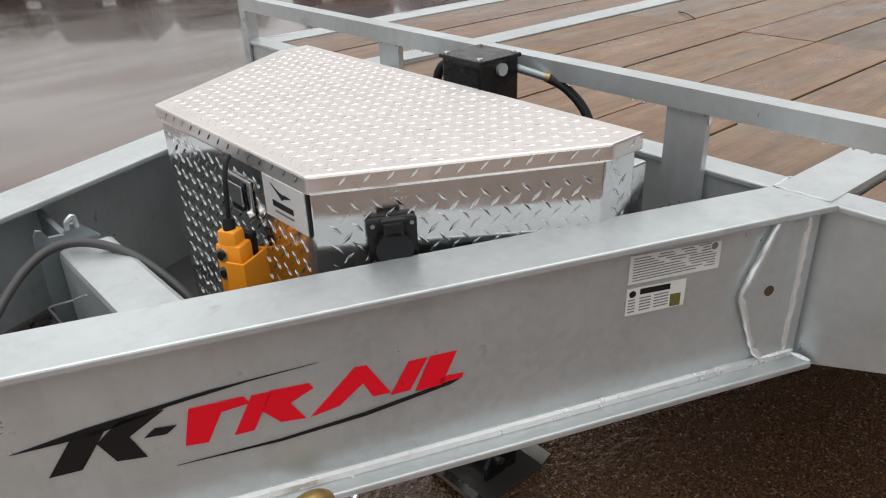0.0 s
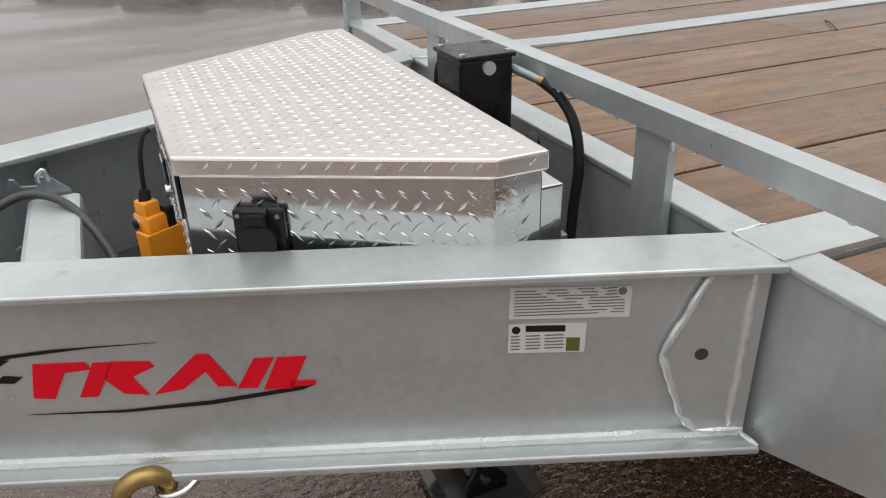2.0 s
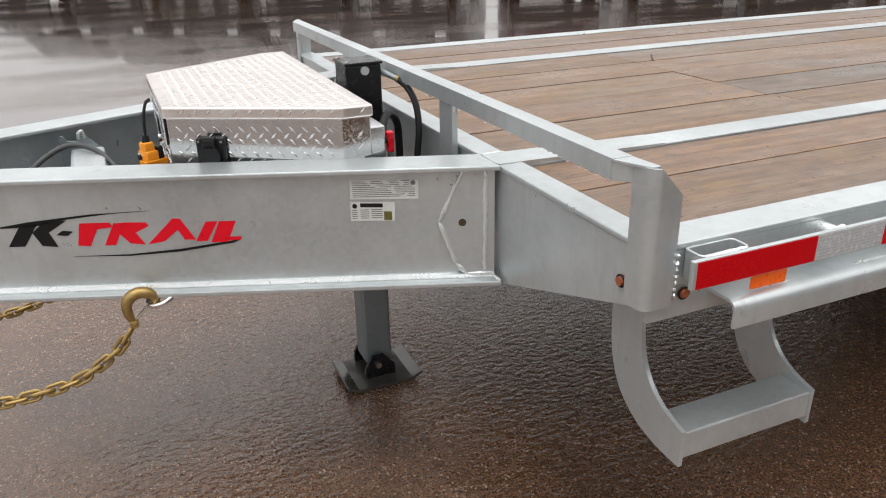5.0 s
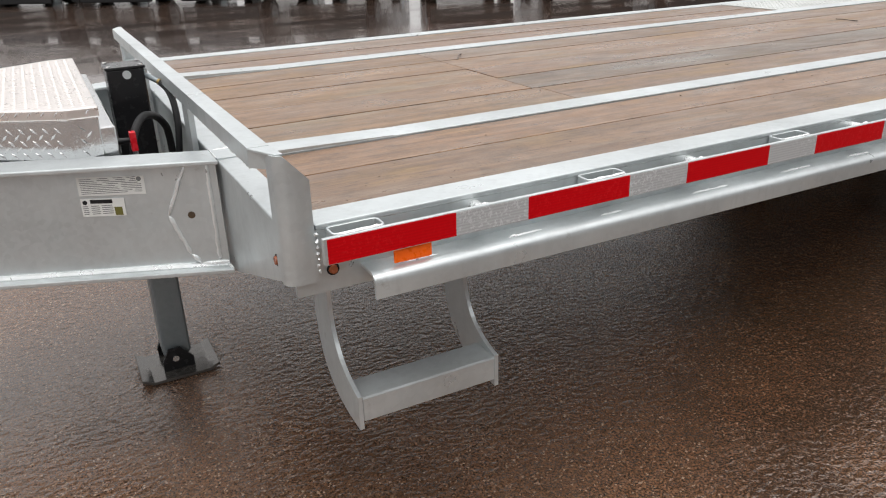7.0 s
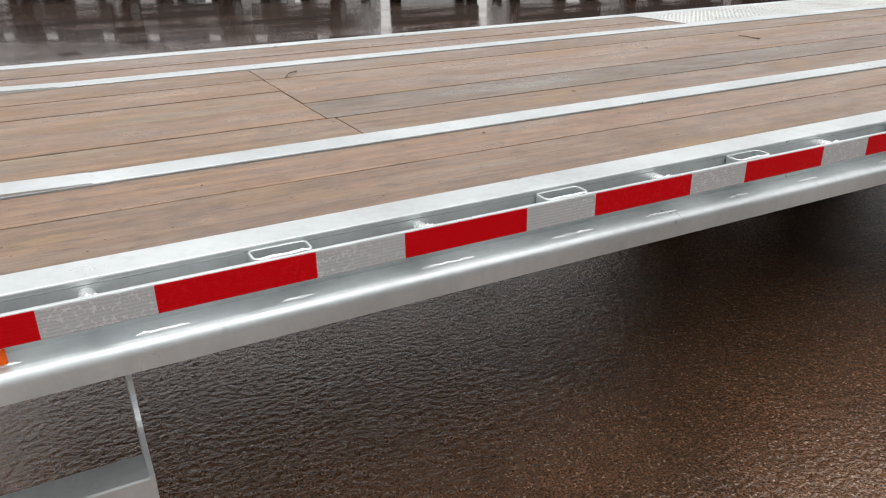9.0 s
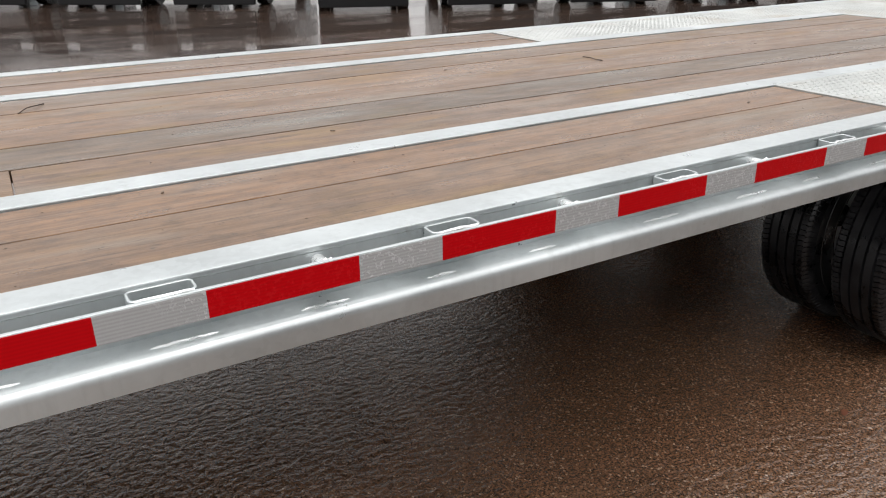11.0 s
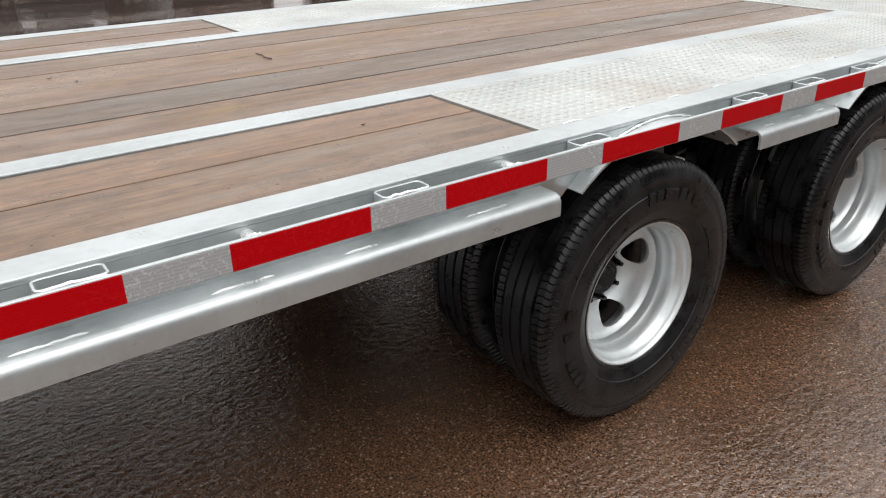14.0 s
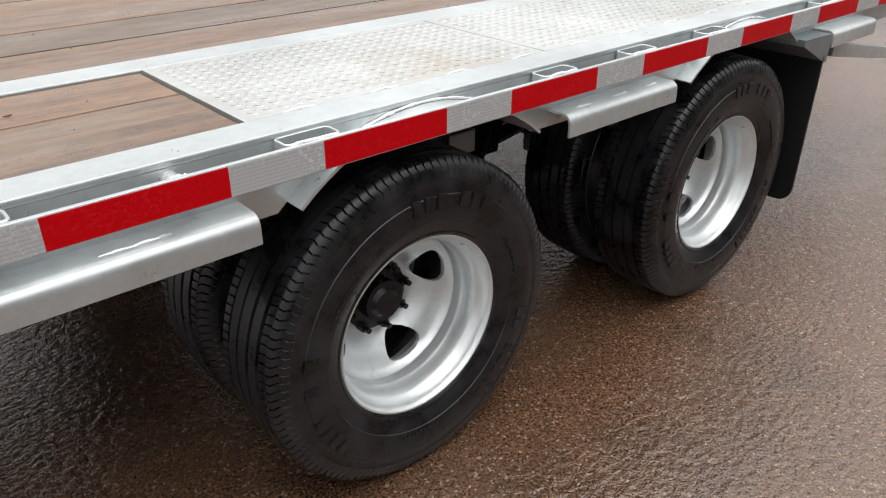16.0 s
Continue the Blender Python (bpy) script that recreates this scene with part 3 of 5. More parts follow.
def end_post(far):
    bm = bmesh.new()
    outer = [(1.2605, -0.146)] + [(1.284 - 0.0235 * math.cos(radians(a)), -0.178 - 0.0235 * math.sin(radians(a))) for a in range(0, 91, 15)] + [(1.3255, -0.2015)]
    inner = [(1.3255, -0.1945)] + [(1.284 - 0.0165 * math.cos(radians(a)), -0.178 - 0.0165 * math.sin(radians(a))) for a in range(90, -1, -15)] + [(1.2675, -0.146)]
    ring = outer + inner
    lo, hi = [], []
    for x, y in ring:
        top = 1.047 if x < 1.279 else 1.047 - (x - 1.279) * 1.13
        yy = 2 * YC - y if far else y
        lo.append(bm.verts.new((x, yy, 0.781)))
        hi.append(bm.verts.new((x, yy, top)))
    n, h = len(ring), len(outer)
    for p in range(n):
        q = (p + 1) % n
        bm.faces.new((lo[p], lo[q], hi[q], hi[p]))
    for p in range(h - 1):
        for v in (lo, hi):
            bm.faces.new((v[p], v[p + 1], v[n - 2 - p], v[n - 1 - p]))
    return bm


for far in (False, True):
    part("rail_end", prism(bmesh.new(), [(x, 2 * YC - y if far else y) for x, y in ((1.236, -0.1185), (1.278, -0.1185), (1.284, -0.190), (1.2680, -0.190))], "z", 1.0432, 1.0497, 0.0015), GALV, rail)
    part("rail_end_face", prism(bmesh.new(), [(x, 2 * YC - y if far else y) for x, y in ((1.2362, -0.1185), (1.2432, -0.1185), (1.2675, -0.1455), (1.2610, -0.1455))], "z", 1.0112, 1.0428), GALV, rail)
    part("end_post", end_post(far), GALV, rail, smooth=True)
    for k in range(9):
        yb = -0.115 + 0.052 * k
        bead((1.2395, 2 * YC - yb if far else yb, 1.0105), (1.2395, (2 * YC - yb if far else yb) + 0.012, 1.0105), 0.0028, k, rail)
for y in (0.615, 1.467):
    bm = prism(bmesh.new(), [(1.245, y - 0.04), (1.245, y + 0.04), (1.252, y + 0.04), (1.252, y - 0.033), (1.260, y - 0.033), (1.260, y - 0.04)], "z", 0.66, 1.0425)
    post = part("post", bm, GALV, rail)
    bm = bmesh.new()
    weld_bead(bm, (1.25, y - 0.043, 0.99), (1.25, y - 0.043, 1.03), 0.006, 3)
    part("weld_bead", bm, WELD, rail, "", True)

# A-frame: two I-beams that meet in front
SLOPE = 0.392
ANG = math.atan(SLOPE)
for far in (False, True):
    s = -1 if far else 1
    # along the beam: d, outward normal: o
    d = Vector((math.cos(ANG), -s * math.sin(ANG), 0))
    o = Vector((-math.sin(ANG), -s * math.cos(ANG), 0))
    root = Vector((1.262, 0.372 if not far else 2 * YC - 0.372, 0))
    nose = root - d * 1.95

    def bar(o0, o1, z0, z1, cut0=0.0, cut1=0.0):
        bm = bmesh.new()
        q = []
        for oo in (o0, o1):
            for p in (nose, root):
                base = p + o * oo
                if p is root:
                    base = base + d * ((1.262 - base.x) / d.x)
                q.append(base)
        a, b, c, e = q[0], q[1], q[3], q[2]
        lo = [bm.verts.new((p.x, p.y, z0)) for p in (a, b, c, e)]
        hi = [bm.verts.new((p.x, p.y, z1)) for p in (a, b, c, e)]
        bm.faces.new(lo)
        bm.faces.new(hi[::-1])
        for i in range(4):
            j = (i + 1) % 4
            bm.faces.new((lo[i], hi[i], hi[j], lo[j]))
        bmesh.ops.bevel(bm, geom=list(bm.edges), offset=0.003, segments=2, affect="EDGES", profile=0.5)
        return bm

    beam = part("drawbar_beam", bar(-0.012, 0.0, 0.615, 0.90), GALV, trailer)
    part("top_flange", bar(-0.075, 0.030, 0.897, BEAM_TOP), GALV, beam)
    part("bottom_flange", bar(-0.065, 0.040, 0.604, 0.617), GALV, beam)
    # fillet where web and lower flange meet
    bm = bmesh.new()
    sweep(bm, [nose + o * 0.004 + Vector((0, 0, 0.619)), root + o * 0.004 + Vector((0, 0, 0.619))], 0.009, 8)
    part("fillet", bm, WELD, beam, "", True)
    if not far:
        NEAR = (root.copy(), d.copy(), o.copy())


def on_web(along, up, out=0.0):
    """A point on the near drawbar beam's web: metres ahead of its root, and height."""
    r, d, o = NEAR
    return r - d * along + o * out + Vector((0, 0, up))


def web_shape(pts, thick=0.0012, out=0.0006):
    bm = bmesh.new()
    a = [bm.verts.new(on_web(u, z, out)) for u, z in pts]
    b = [bm.verts.new(on_web(u, z, out + thick)) for u, z in pts]
    bm.faces.new(a)
    bm.faces.new(b[::-1])
    for i in range(len(pts)):
        j = (i + 1) % len(pts)
        bm.faces.new((a[i], b[i], b[j], a[j]))
    return bm


# end plate on the web, welded all round, with a bolt hole
bm = web_shape([(0.0, 0.895), (0.078, 0.895), (0.134, 0.765), (0.095, 0.655), (0.07, 0.625), (0.0, 0.625)], 0.008)
gusset = part("gusset_plate", bm, GALV, trailer)
for i, (p, q) in enumerate((((0.078, 0.893), (0.134, 0.765)), ((0.134, 0.765), (0.095, 0.655)), ((0.095, 0.655), (0.07, 0.627)), ((0.07, 0.626), (0.0, 0.626)), ((0.024, 0.63), (0.022, 0.893)))):
    bead(on_web(*p, 0.0085), on_web(*q, 0.0085), 0.0058, 20 + i, gusset)
bm = bmesh.new()
cyl(bm, on_web(0.078, 0.763, 0.005), on_web(0.078, 0.763, 0.0095), 0.0095, 18)
part("bolt_hole", bm, plain("rusty_hole", (0.060, 0.036, 0.016), 0.7, 0, 0.8, 160, 0.3), gusset, "dark rust-stained bolt hole")

bead(on_web(0.006, 0.622, 0.006), on_web(-0.012, 0.6185, 0.036), 0.0055, 28, gusset)

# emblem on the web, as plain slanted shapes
emblem = thing("emblem", "red and black slanted vinyl emblem on the drawbar beam", "sticker", tuple(on_web(0.72, 0.78)))


def slant(u0, u1, z0, z1, lean=0.035):
    return [(u0, z0), (u1, z0), (u1 - lean, z1), (u0 - lean, z1)]


for pts in ([(0.997, 0.740), (0.968, 0.737), (0.945, 0.780), (0.908, 0.784), (0.914, 0.796), (0.984, 0.796)], slant(0.934, 0.908, 0.738, 0.794, 0.030), [(0.894, 0.766), (0.872, 0.741), (0.838, 0.737), (0.856, 0.768), (0.823, 0.784), (0.828, 0.793), (0.880, 0.795)],
            [(0.831, 0.737), (0.790, 0.744), (0.755, 0.772), (0.742, 0.746), (0.716, 0.745), (0.747, 0.800), (0.764, 0.801)], slant(0.716, 0.688, 0.741, 0.790, 0.029), slant(0.680, 0.640, 0.737, 0.790, 0.025),
            [(0.645, 0.740), (0.609, 0.741), (0.606, 0.749), (0.640, 0.750)]):
    part("emblem_shape", web_shape([(u + 0.006, z - 0.006) for u, z in pts]), VINYL_RED, emblem, "red slanted shape")
for pts in ([(1.194, 0.789), (1.106, 0.803), (0.955, 0.818), (0.813, 0.8225), (0.905, 0.818), (1.005, 0.808), (1.100, 0.790)][::-1],
            slant(1.161, 1.122, 0.742, 0.798, 0.040), [(1.098, 0.776), (1.081, 0.742), (1.045, 0.738), (1.060, 0.775), (1.013, 0.804), (1.066, 0.804)],
            [(1.043, 0.768), (1.028, 0.779), (1.002, 0.776), (1.016, 0.766)],
            [(1.013, 0.7115), (0.877, 0.7125), (0.755, 0.722), (0.607, 0.7425), (0.626, 0.734), (0.755, 0.7155), (0.877, 0.7085)]):
    part("emblem_shape", web_shape([(u + 0.006, z - 0.006) for u, z in pts]), VINYL_BLACK, emblem, "black slanted shape")

# data labels with unreadable lines of print
big_label = thing("data_label", "white data label with rows of small grey print", "label", tuple(on_web(0.265, 0.85)))
part("sheet", web_shape([(0.345, 0.829), (0.182, 0.825), (0.181, 0.873), (0.344, 0.878)]), STICKER, big_label)
rnd = random.Random(8)
for i in range(9):
    z = 0.8712 - 0.0047 * i
    u = 0.338
    while u > 0.2:
        ln = rnd.uniform(0.02, 0.06) if i < 4 else rnd.uniform(0.08, 0.13)
        e = max(u - ln, 0.19 if i > 2 else 0.215)
        part("print_line", web_shape([(u, z), (e, z - 0.0008), (e, z + 0.0008), (u, z + 0.0016)], 0.0004, 0.0018), INK, big_label)
        u = e - rnd.uniform(0.006, 0.016)
part("round_mark", web_shape([(0.194 + 0.006 * math.cos(a), 0.866 + 0.006 * math.sin(a)) for a in [2 * math.pi * k / 14 for k in range(14)]], 0.0004, 0.0018), INK, big_label)
small_label = thing("data_label", "white rating label with a dark olive block and grey print", "label", tuple(on_web(0.29, 0.797)))
part("sheet", web_shape([(0.346, 0.774), (0.240, 0.771), (0.239, 0.818), (0.345, 0.821)]), STICKER, small_label)
part("colour_block", web_shape([(0.266, 0.774), (0.247, 0.773), (0.247, 0.795), (0.266, 0.796)], 0.0004, 0.0018), OLIVE, small_label)
part("colour_block", web_shape([(0.322, 0.808), (0.268, 0.806), (0.268, 0.816), (0.322, 0.818)], 0.0004, 0.0018), VINYL_BLACK, small_label)
part("round_mark", web_shape([(0.335 + 0.006 * math.cos(a), 0.811 + 0.006 * math.sin(a)) for a in [2 * math.pi * k / 14 for k in range(14)]], 0.0004, 0.0018), VINYL_BLACK, small_label)
for i in range(5):
    z = 0.8 - 0.0052 * i
    for u, e in ((0.342, 0.330), (0.322, 0.302), (0.296, 0.270)):
        part("print_line", web_shape([(u, z), (e - 0.002 * (i % 2), z), (e, z + 0.002), (u, z + 0.002)], 0.0004, 0.0018), INK, small_label)

# tray in the drawbar, colour darkened for the dim interior; cross tube with its end plate
part("tray", prism(bmesh.new(), [(0.1, 0.86), (1.06, 0.50), (1.06, 1.60), (0.1, 1.40)], "z", 0.622, 0.628), plain("shaded_tray_steel", (0.10, 0.10, 0.098), 0.5, 0.4, 0.4, 12), trailer)
part("front_tray", prism(bmesh.new(), [(0.1, 0.86), (0.329, 0.775), (0.329, 1.349), (0.1, 1.260)], "z", 0.676, 0.682), plain("shaded_tray_steel", (0.10, 0.10, 0.098), 0.5, 0.4, 0.4, 12), trailer)
tube = part("cross_tube", one(0.330, 0.420, 0.745, 1.185, 0.70, 0.860, 0.010), GALV, trailer)
part("end_plate", prism(bmesh.new(), [(0.304, 0.66), (0.304, 0.886), (0.310, 0.897), (0.318, 0.895), (0.326, 0.880), (0.350, 0.878), (0.358, 0.892), (0.372, 0.893), (0.404, 0.862), (0.404, 0.66)], "y", 1.192, 1.20), GALV_DULL_SHADED, tube)
for x in (0.350,):
    bm = sweep(bmesh.new(), spline([(x + 0.006, 1.191, 0.886), (x + 0.007, 1.187, 0.900), (x + 0.018, 1.187, 0.907), (x + 0.022, 1.191, 0.886)], 6), 0.0045, 8)
    part("hose_loop", bm, GALV, tube, "", True)
part("cross_plate", prism(bmesh.new(), [(1.20, 0.66), (1.20, 0.87), (1.38, 0.87), (1.38, 0.66)], "x", 0.35, 0.36), GALV_DULL_SHADED, tube)

wire = sweep(bmesh.new(), spline([(0.320, 1.164, 0.683), (0.302, 1.169, 0.741), (0.293, 1.170, 0.766), (0.292, 1.166, 0.773), (0.300, 1.140, 0.787), (0.312, 1.095, 0.808), (0.3285, 1.058, 0.828)], 5), 0.0018, 6)
tagged(part("steel_wire", wire, GALV, None, "", True), "thin bent steel wire standing on the drawbar tray", "wire")
mat_bm = bmesh.new()
rnd = random.Random(5)
for i in range(40):
    px = 0.19 + 0.11 * rnd.random()
    py = 1.215 + 0.39 * (px - 0.19) + 0.06 * rnd.random()
    s = rnd.uniform(0.006, 0.014)
    box(mat_bm, px - s, px + s, py - s * 0.7, py + s * 0.7, 0.6818, 0.685 + 0.006 * rnd.random(), 0.002)
tagged(part("debris", mat_bm, plain("dark_debris", (0.022, 0.014, 0.014), 0.4, 0, 0.5, 60), None), "dark wet debris lying on the drawbar tray", "debris", kind="stuff")

# ---- tool box ----
tool_box = thing("tool_box", "bright diamond-plate aluminium tool box with a tapered nose", "tool box", (0.8, 1.02, 0.628))
LID = [(0.566, 0.762), (0.952, 0.550), (1.028, 0.550), (1.028, 1.490), (0.952, 1.490), (0.566, 1.268)]


def inset(pts, k):
    cx, cy = sum(p[0] for p in pts) / len(pts), sum(p[1] for p in pts) / len(pts)
    return [(cx + (x - cx) * (1 - k), cy + (y - cy) * (1 - k)) for x, y in pts]


def in_poly(pts):
    def test(x, y):
        ok = False
        for (x0, y0), (x1, y1) in zip(pts, pts[1:] + pts[:1]):
            if (y0 > y) != (y1 > y) and x < (x1 - x0) * (y - y0) / (y1 - y0) + x0:
                ok = not ok
        return ok
    return test


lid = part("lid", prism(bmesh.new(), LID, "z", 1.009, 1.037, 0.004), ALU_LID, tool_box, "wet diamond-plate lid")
PITCH = dict(pitch=0.0220, length=0.0240, width=0.0064, height=0.0014)
inner = in_poly(inset(LID, 0.03))
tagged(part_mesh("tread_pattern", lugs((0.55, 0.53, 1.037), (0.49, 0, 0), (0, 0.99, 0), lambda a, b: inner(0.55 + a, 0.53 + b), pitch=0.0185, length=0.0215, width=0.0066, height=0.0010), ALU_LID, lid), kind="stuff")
BODY = inset(LID, 0.022)
bm = prism(bmesh.new(), BODY, "z", 0.628, 1.009, 0.003)
body = part("body", bm, ALU, tool_box)
bm = prism(bmesh.new(), [(1.012, 0.628), (1.012, 0.980), (1.060, 0.980), (1.060, 0.628)], "y", 0.562, 1.478, 0.004)
part("rear_ledge", bm, ALU, body)
for k, ((xa, ya), (xb, yb)) in enumerate(zip(BODY, BODY[1:] + BODY[:1])):
    if k in (2, 3):
        continue
    e = Vector((xb - xa, yb - ya, 0))
    n_out = Vector((e.y, -e.x, 0)).normalized()
    ln = e.length
    me = lugs(Vector((xa, ya, 0.64)) + n_out * 0.0004, e, (0, 0, 0.37), lambda a, b, ln=ln: 0.008 < a < ln - 0.008 and 0 < b < 0.362, **PITCH)
    tagged(part_mesh("tread_pattern", me, ALU, body), kind="stuff")
    (xa, ya), (xb, yb) = LID[k], LID[(k + 1) % 6]
    e = Vector((xb - xa, yb - ya, 0))
    n_out = Vector((e.y, -e.x, 0)).normalized()
    ln = e.length
    me = lugs(Vector((xa, ya, 1.0095)) + n_out * 0.0003, e, (0, 0, 0.020), lambda a, b, ln=ln: 0.01 < a < ln - 0.01 and 0.001 < b < 0.0245, pitch=0.0235, length=0.0200, width=0.0046, height=0.0011)
    tagged(part_mesh("tread_pattern", me, ALU, lid), kind="stuff")
FX = BODY[0][0]      # front face
# name plate with a dark bird-like mark and bars
plate = part("name_plate", one(FX - 0.006, FX - 0.003, 0.772, 0.888, 0.944, 1.010, 0.001), PLATE_WHITE, tool_box, "white name plate with a dark mark")
part("plate_edge", one(FX - 0.0045, FX - 0.001, 0.7665, 0.7705, 0.944, 1.008), BLACK_PLASTIC, plate)
part("mark", prism(bmesh.new(), [(0.862, 1.001), (0.842, 0.987), (0.834, 0.981), (0.826, 0.985), (0.808, 0.990), (0.826, 0.991), (0.833, 0.990), (0.845, 0.993)][::-1], "x", FX - 0.0072, FX - 0.0058), VINYL_BLACK, plate)
part("print_line", one(FX - 0.0072, FX - 0.0058, 0.806, 0.862, 0.966, 0.975), VINYL_BLACK, plate)
part("print_line", one(FX - 0.0072, FX - 0.0058, 0.806, 0.857, 0.957, 0.960), INK, plate)
# latch: recessed cup, paddle, lock
latch = part("latch", one(FX - 0.006, FX - 0.001, 0.935, 1.005, 0.915, 0.980, 0.002), CHROME, tool_box, "chrome paddle latch")
part("cup", one(FX - 0.0085, FX - 0.0062, 0.948, 1.000, 0.922, 0.974, 0.001), BLACK_STEEL, latch)
part("paddle", one(FX - 0.012, FX - 0.0088, 0.953, 0.995, 0.935, 0.969, 0.001), CHROME, latch)
part("lock", cyl(bmesh.new(), (FX - 0.014, 0.944, 0.922), (FX - 0.004, 0.944, 0.922), 0.0105), CHROME, latch, "", True)
# black socket on the slanted side
E0, E1 = Vector((*BODY[0], 0)), Vector((*BODY[1], 0))
SD = (E1 - E0).normalized()
SN = Vector((SD.y, -SD.x, 0))
mid = E0 + SD * ((Vector((0.662, 0.704, 0)) - E0).dot(SD))
SM = Matrix.Translation(mid + Vector((0, 0, 0.928))) @ Matrix(((SD.x, 0, SN.x, 0), (SD.y, 0, SN.y, 0), (0, 1, 0, 0), (0, 0, 0, 1)))


def on_side(bm):
    bmesh.ops.transform(bm, matrix=SM, verts=bm.verts)
    return bm


socket = part("power_socket", on_side(one(-0.036, 0.036, -0.036, 0.036, 0.0, 0.016, 0.004)), BLACK_PLASTIC, tool_box, "black plastic trailer socket with a flip cover")
part("flip_cover", on_side(cyl(bmesh.new(), (0, -0.006, 0.012), (0, -0.006, 0.030), 0.027, 24)), BLACK_PLASTIC, socket, "", True)
part("cover_arm", on_side(one(-0.015, 0.015, 0.012, 0.036, 0.012, 0.030, 0.003)), BLACK_PLASTIC, socket)
part("hinge", on_side(cyl(bmesh.new(), (-0.017, 0.036, 0.022), (0.017, 0.036, 0.022), 0.006, 12)), BLACK_PLASTIC, socket, "", True)
for sx in (-0.028, 0.028):
    for sy in (-0.028, 0.028):
        part("screw", on_side(cyl(bmesh.new(), (sx, sy, 0.012), (sx, sy, 0.0175), 0.0032, 12)), GALV_DULL_SHADED, socket)

# ---- orange pendant in its holster ----
pendant = thing("pendant_control", "orange push-button pendant control in an orange holster", "remote control", (0.515, 0.93, 0.80))
bm = box(bmesh.new(), 0.492, 0.535, 0.905, 0.962, 0.79, 0.885, 0.007)
box(bm, 0.495, 0.530, 0.914, 0.955, 0.872, 0.908, 0.007)
part("housing", bm, ORANGE, pendant, "", True)
part("holster", prism(bmesh.new(), [(0.476, 0.862), (0.476, 0.79), (0.556, 0.79), (0.556, 0.862), (0.550, 0.862), (0.550, 0.80), (0.482, 0.80), (0.482, 0.862)], "y", 0.893, 0.930), ORANGE, pendant)
part("holster_front", one(0.476, 0.556, 0.889, 0.894, 0.79, 0.863, 0.002), ORANGE, pendant)
part("grip", one(0.534, 0.552, 0.905, 0.945, 0.80, 0.893, 0.004), BLACK_RUBBER, pendant, "black rubber side")
part("gland", cyl(bmesh.new(), (0.512, 0.935, 0.905), (0.514, 0.935, 0.925), 0.013, 16, 0.010), BLACK_RUBBER, pendant, "", True)
for z in (0.868, 0.835):
    b = part("button", cyl(bmesh.new(), (0.494, 0.945, z), (0.488, 0.945, z), 0.012, 18), CHROME, pendant, "dark button in a bright ring", True)
    part("cap", cyl(bmesh.new(), (0.489, 0.945, z), (0.4845, 0.945, z), 0.0075, 16), BLACK_PLASTIC, b, "", True)
part("cable", sweep(bmesh.new(), spline([(0.514, 0.935, 0.92), (0.516, 0.934, 0.95), (0.522, 0.934, 0.985), (0.535, 0.936, 1.010), (0.552, 0.940, 1.016)], 6), 0.0048, 8), BLACK_RUBBER, pendant, "", True)

pendant.location += Vector((0.014, 0.005, 0.012))
pendant.scale = (0.82, 0.82, 0.97)
pendant.rotation_euler = (0, 0, radians(28))

# hose draped over the cross tube
hose = sweep(bmesh.new(), spline([(0.07, 0.98, 0.66), (0.15, 1.06, 0.76), (0.235, 1.13, 0.835), (0.315, 1.16, 0.874), (0.38, 1.13, 0.873), (0.43, 1.05, 0.845), (0.47, 0.96, 0.77), (0.49, 0.91, 0.64)], 8), 0.0078, 10)
tagged(part("brake_cable", hose, plain("grey_black_hose", (0.05, 0.05, 0.052), 0.5, 0, 0.3, 60), None, "", True), "grey-black rubber cable draped over the cross tube", "cable")

# ---- jack ----
jack = thing("drop_leg_jack", "hydraulic drop-leg jack with a black housing and steel foot", "jack", (1.14, 1.03, 0))
part("housing", one(1.092, 1.200, 0.974, 1.086, 0.615, 1.058, 0.006), BLACK_STEEL, jack)
part("cap", one(1.088, 1.204, 0.970, 1.090, 1.056, 1.064, 0.002), BLACK_STEEL, jack)
for x in (1.1, 1.192):
    for y in (0.982, 1.078):
        part("screw", cyl(bmesh.new(), (x, y, 1.063), (x, y, 1.068), 0.006, 10), CHROME, jack)
part("bolt", cyl(bmesh.new(), (1.148, 0.975, 1.040), (1.148, 0.966, 1.040), 0.0125, 20), GALV, jack, "", True)
leg = part("leg", one(1.094, 1.188, 0.978, 1.074, 0.06, 0.66, 0.008), GALV_DULL_SHADED, jack)
MUDDY = plain("muddy_steel", (0.16, 0.15, 0.14), 0.2, 0.6, 0.8, 14, 0.4)
foot = part("foot", prism(bmesh.new(), [(1.005, 0.022), (1.04, 0.004), (1.235, 0.004), (1.268, 0.022), (1.265, 0.030), (1.232, 0.014), (1.043, 0.014), (1.008, 0.030)], "y", 0.905, 1.105), MUDDY, jack, "muddy bent steel foot plate")
part("bracket", prism(bmesh.new(), [(1.085, 0.012), (1.085, 0.05), (1.11, 0.095), (1.15, 0.095), (1.19, 0.05), (1.19, 0.012)], "y", 0.958, 0.968), BLACK_STEEL, foot)
part("bracket", prism(bmesh.new(), [(1.085, 0.012), (1.085, 0.05), (1.11, 0.095), (1.15, 0.095), (1.19, 0.05), (1.19, 0.012)], "y", 1.084, 1.094), BLACK_STEEL, foot)
part("pin", cyl(bmesh.new(), (1.130, 0.950, 0.060), (1.130, 1.10, 0.060), 0.011, 16), CHROME, foot, "", True)

# hydraulic hoses, coil and red switch behind the tool box
hh = thing("hydraulic_hose", "black hydraulic hose with a steel coupling on the jack", "hose", (1.25, 0.9, 0.7))
part("coupling", cyl(bmesh.new(), (1.205, 0.985, 1.030), (1.232, 0.93, 1.016), 0.0085, 14), GALV_DULL_SHADED, hh, "steel coupling", True)
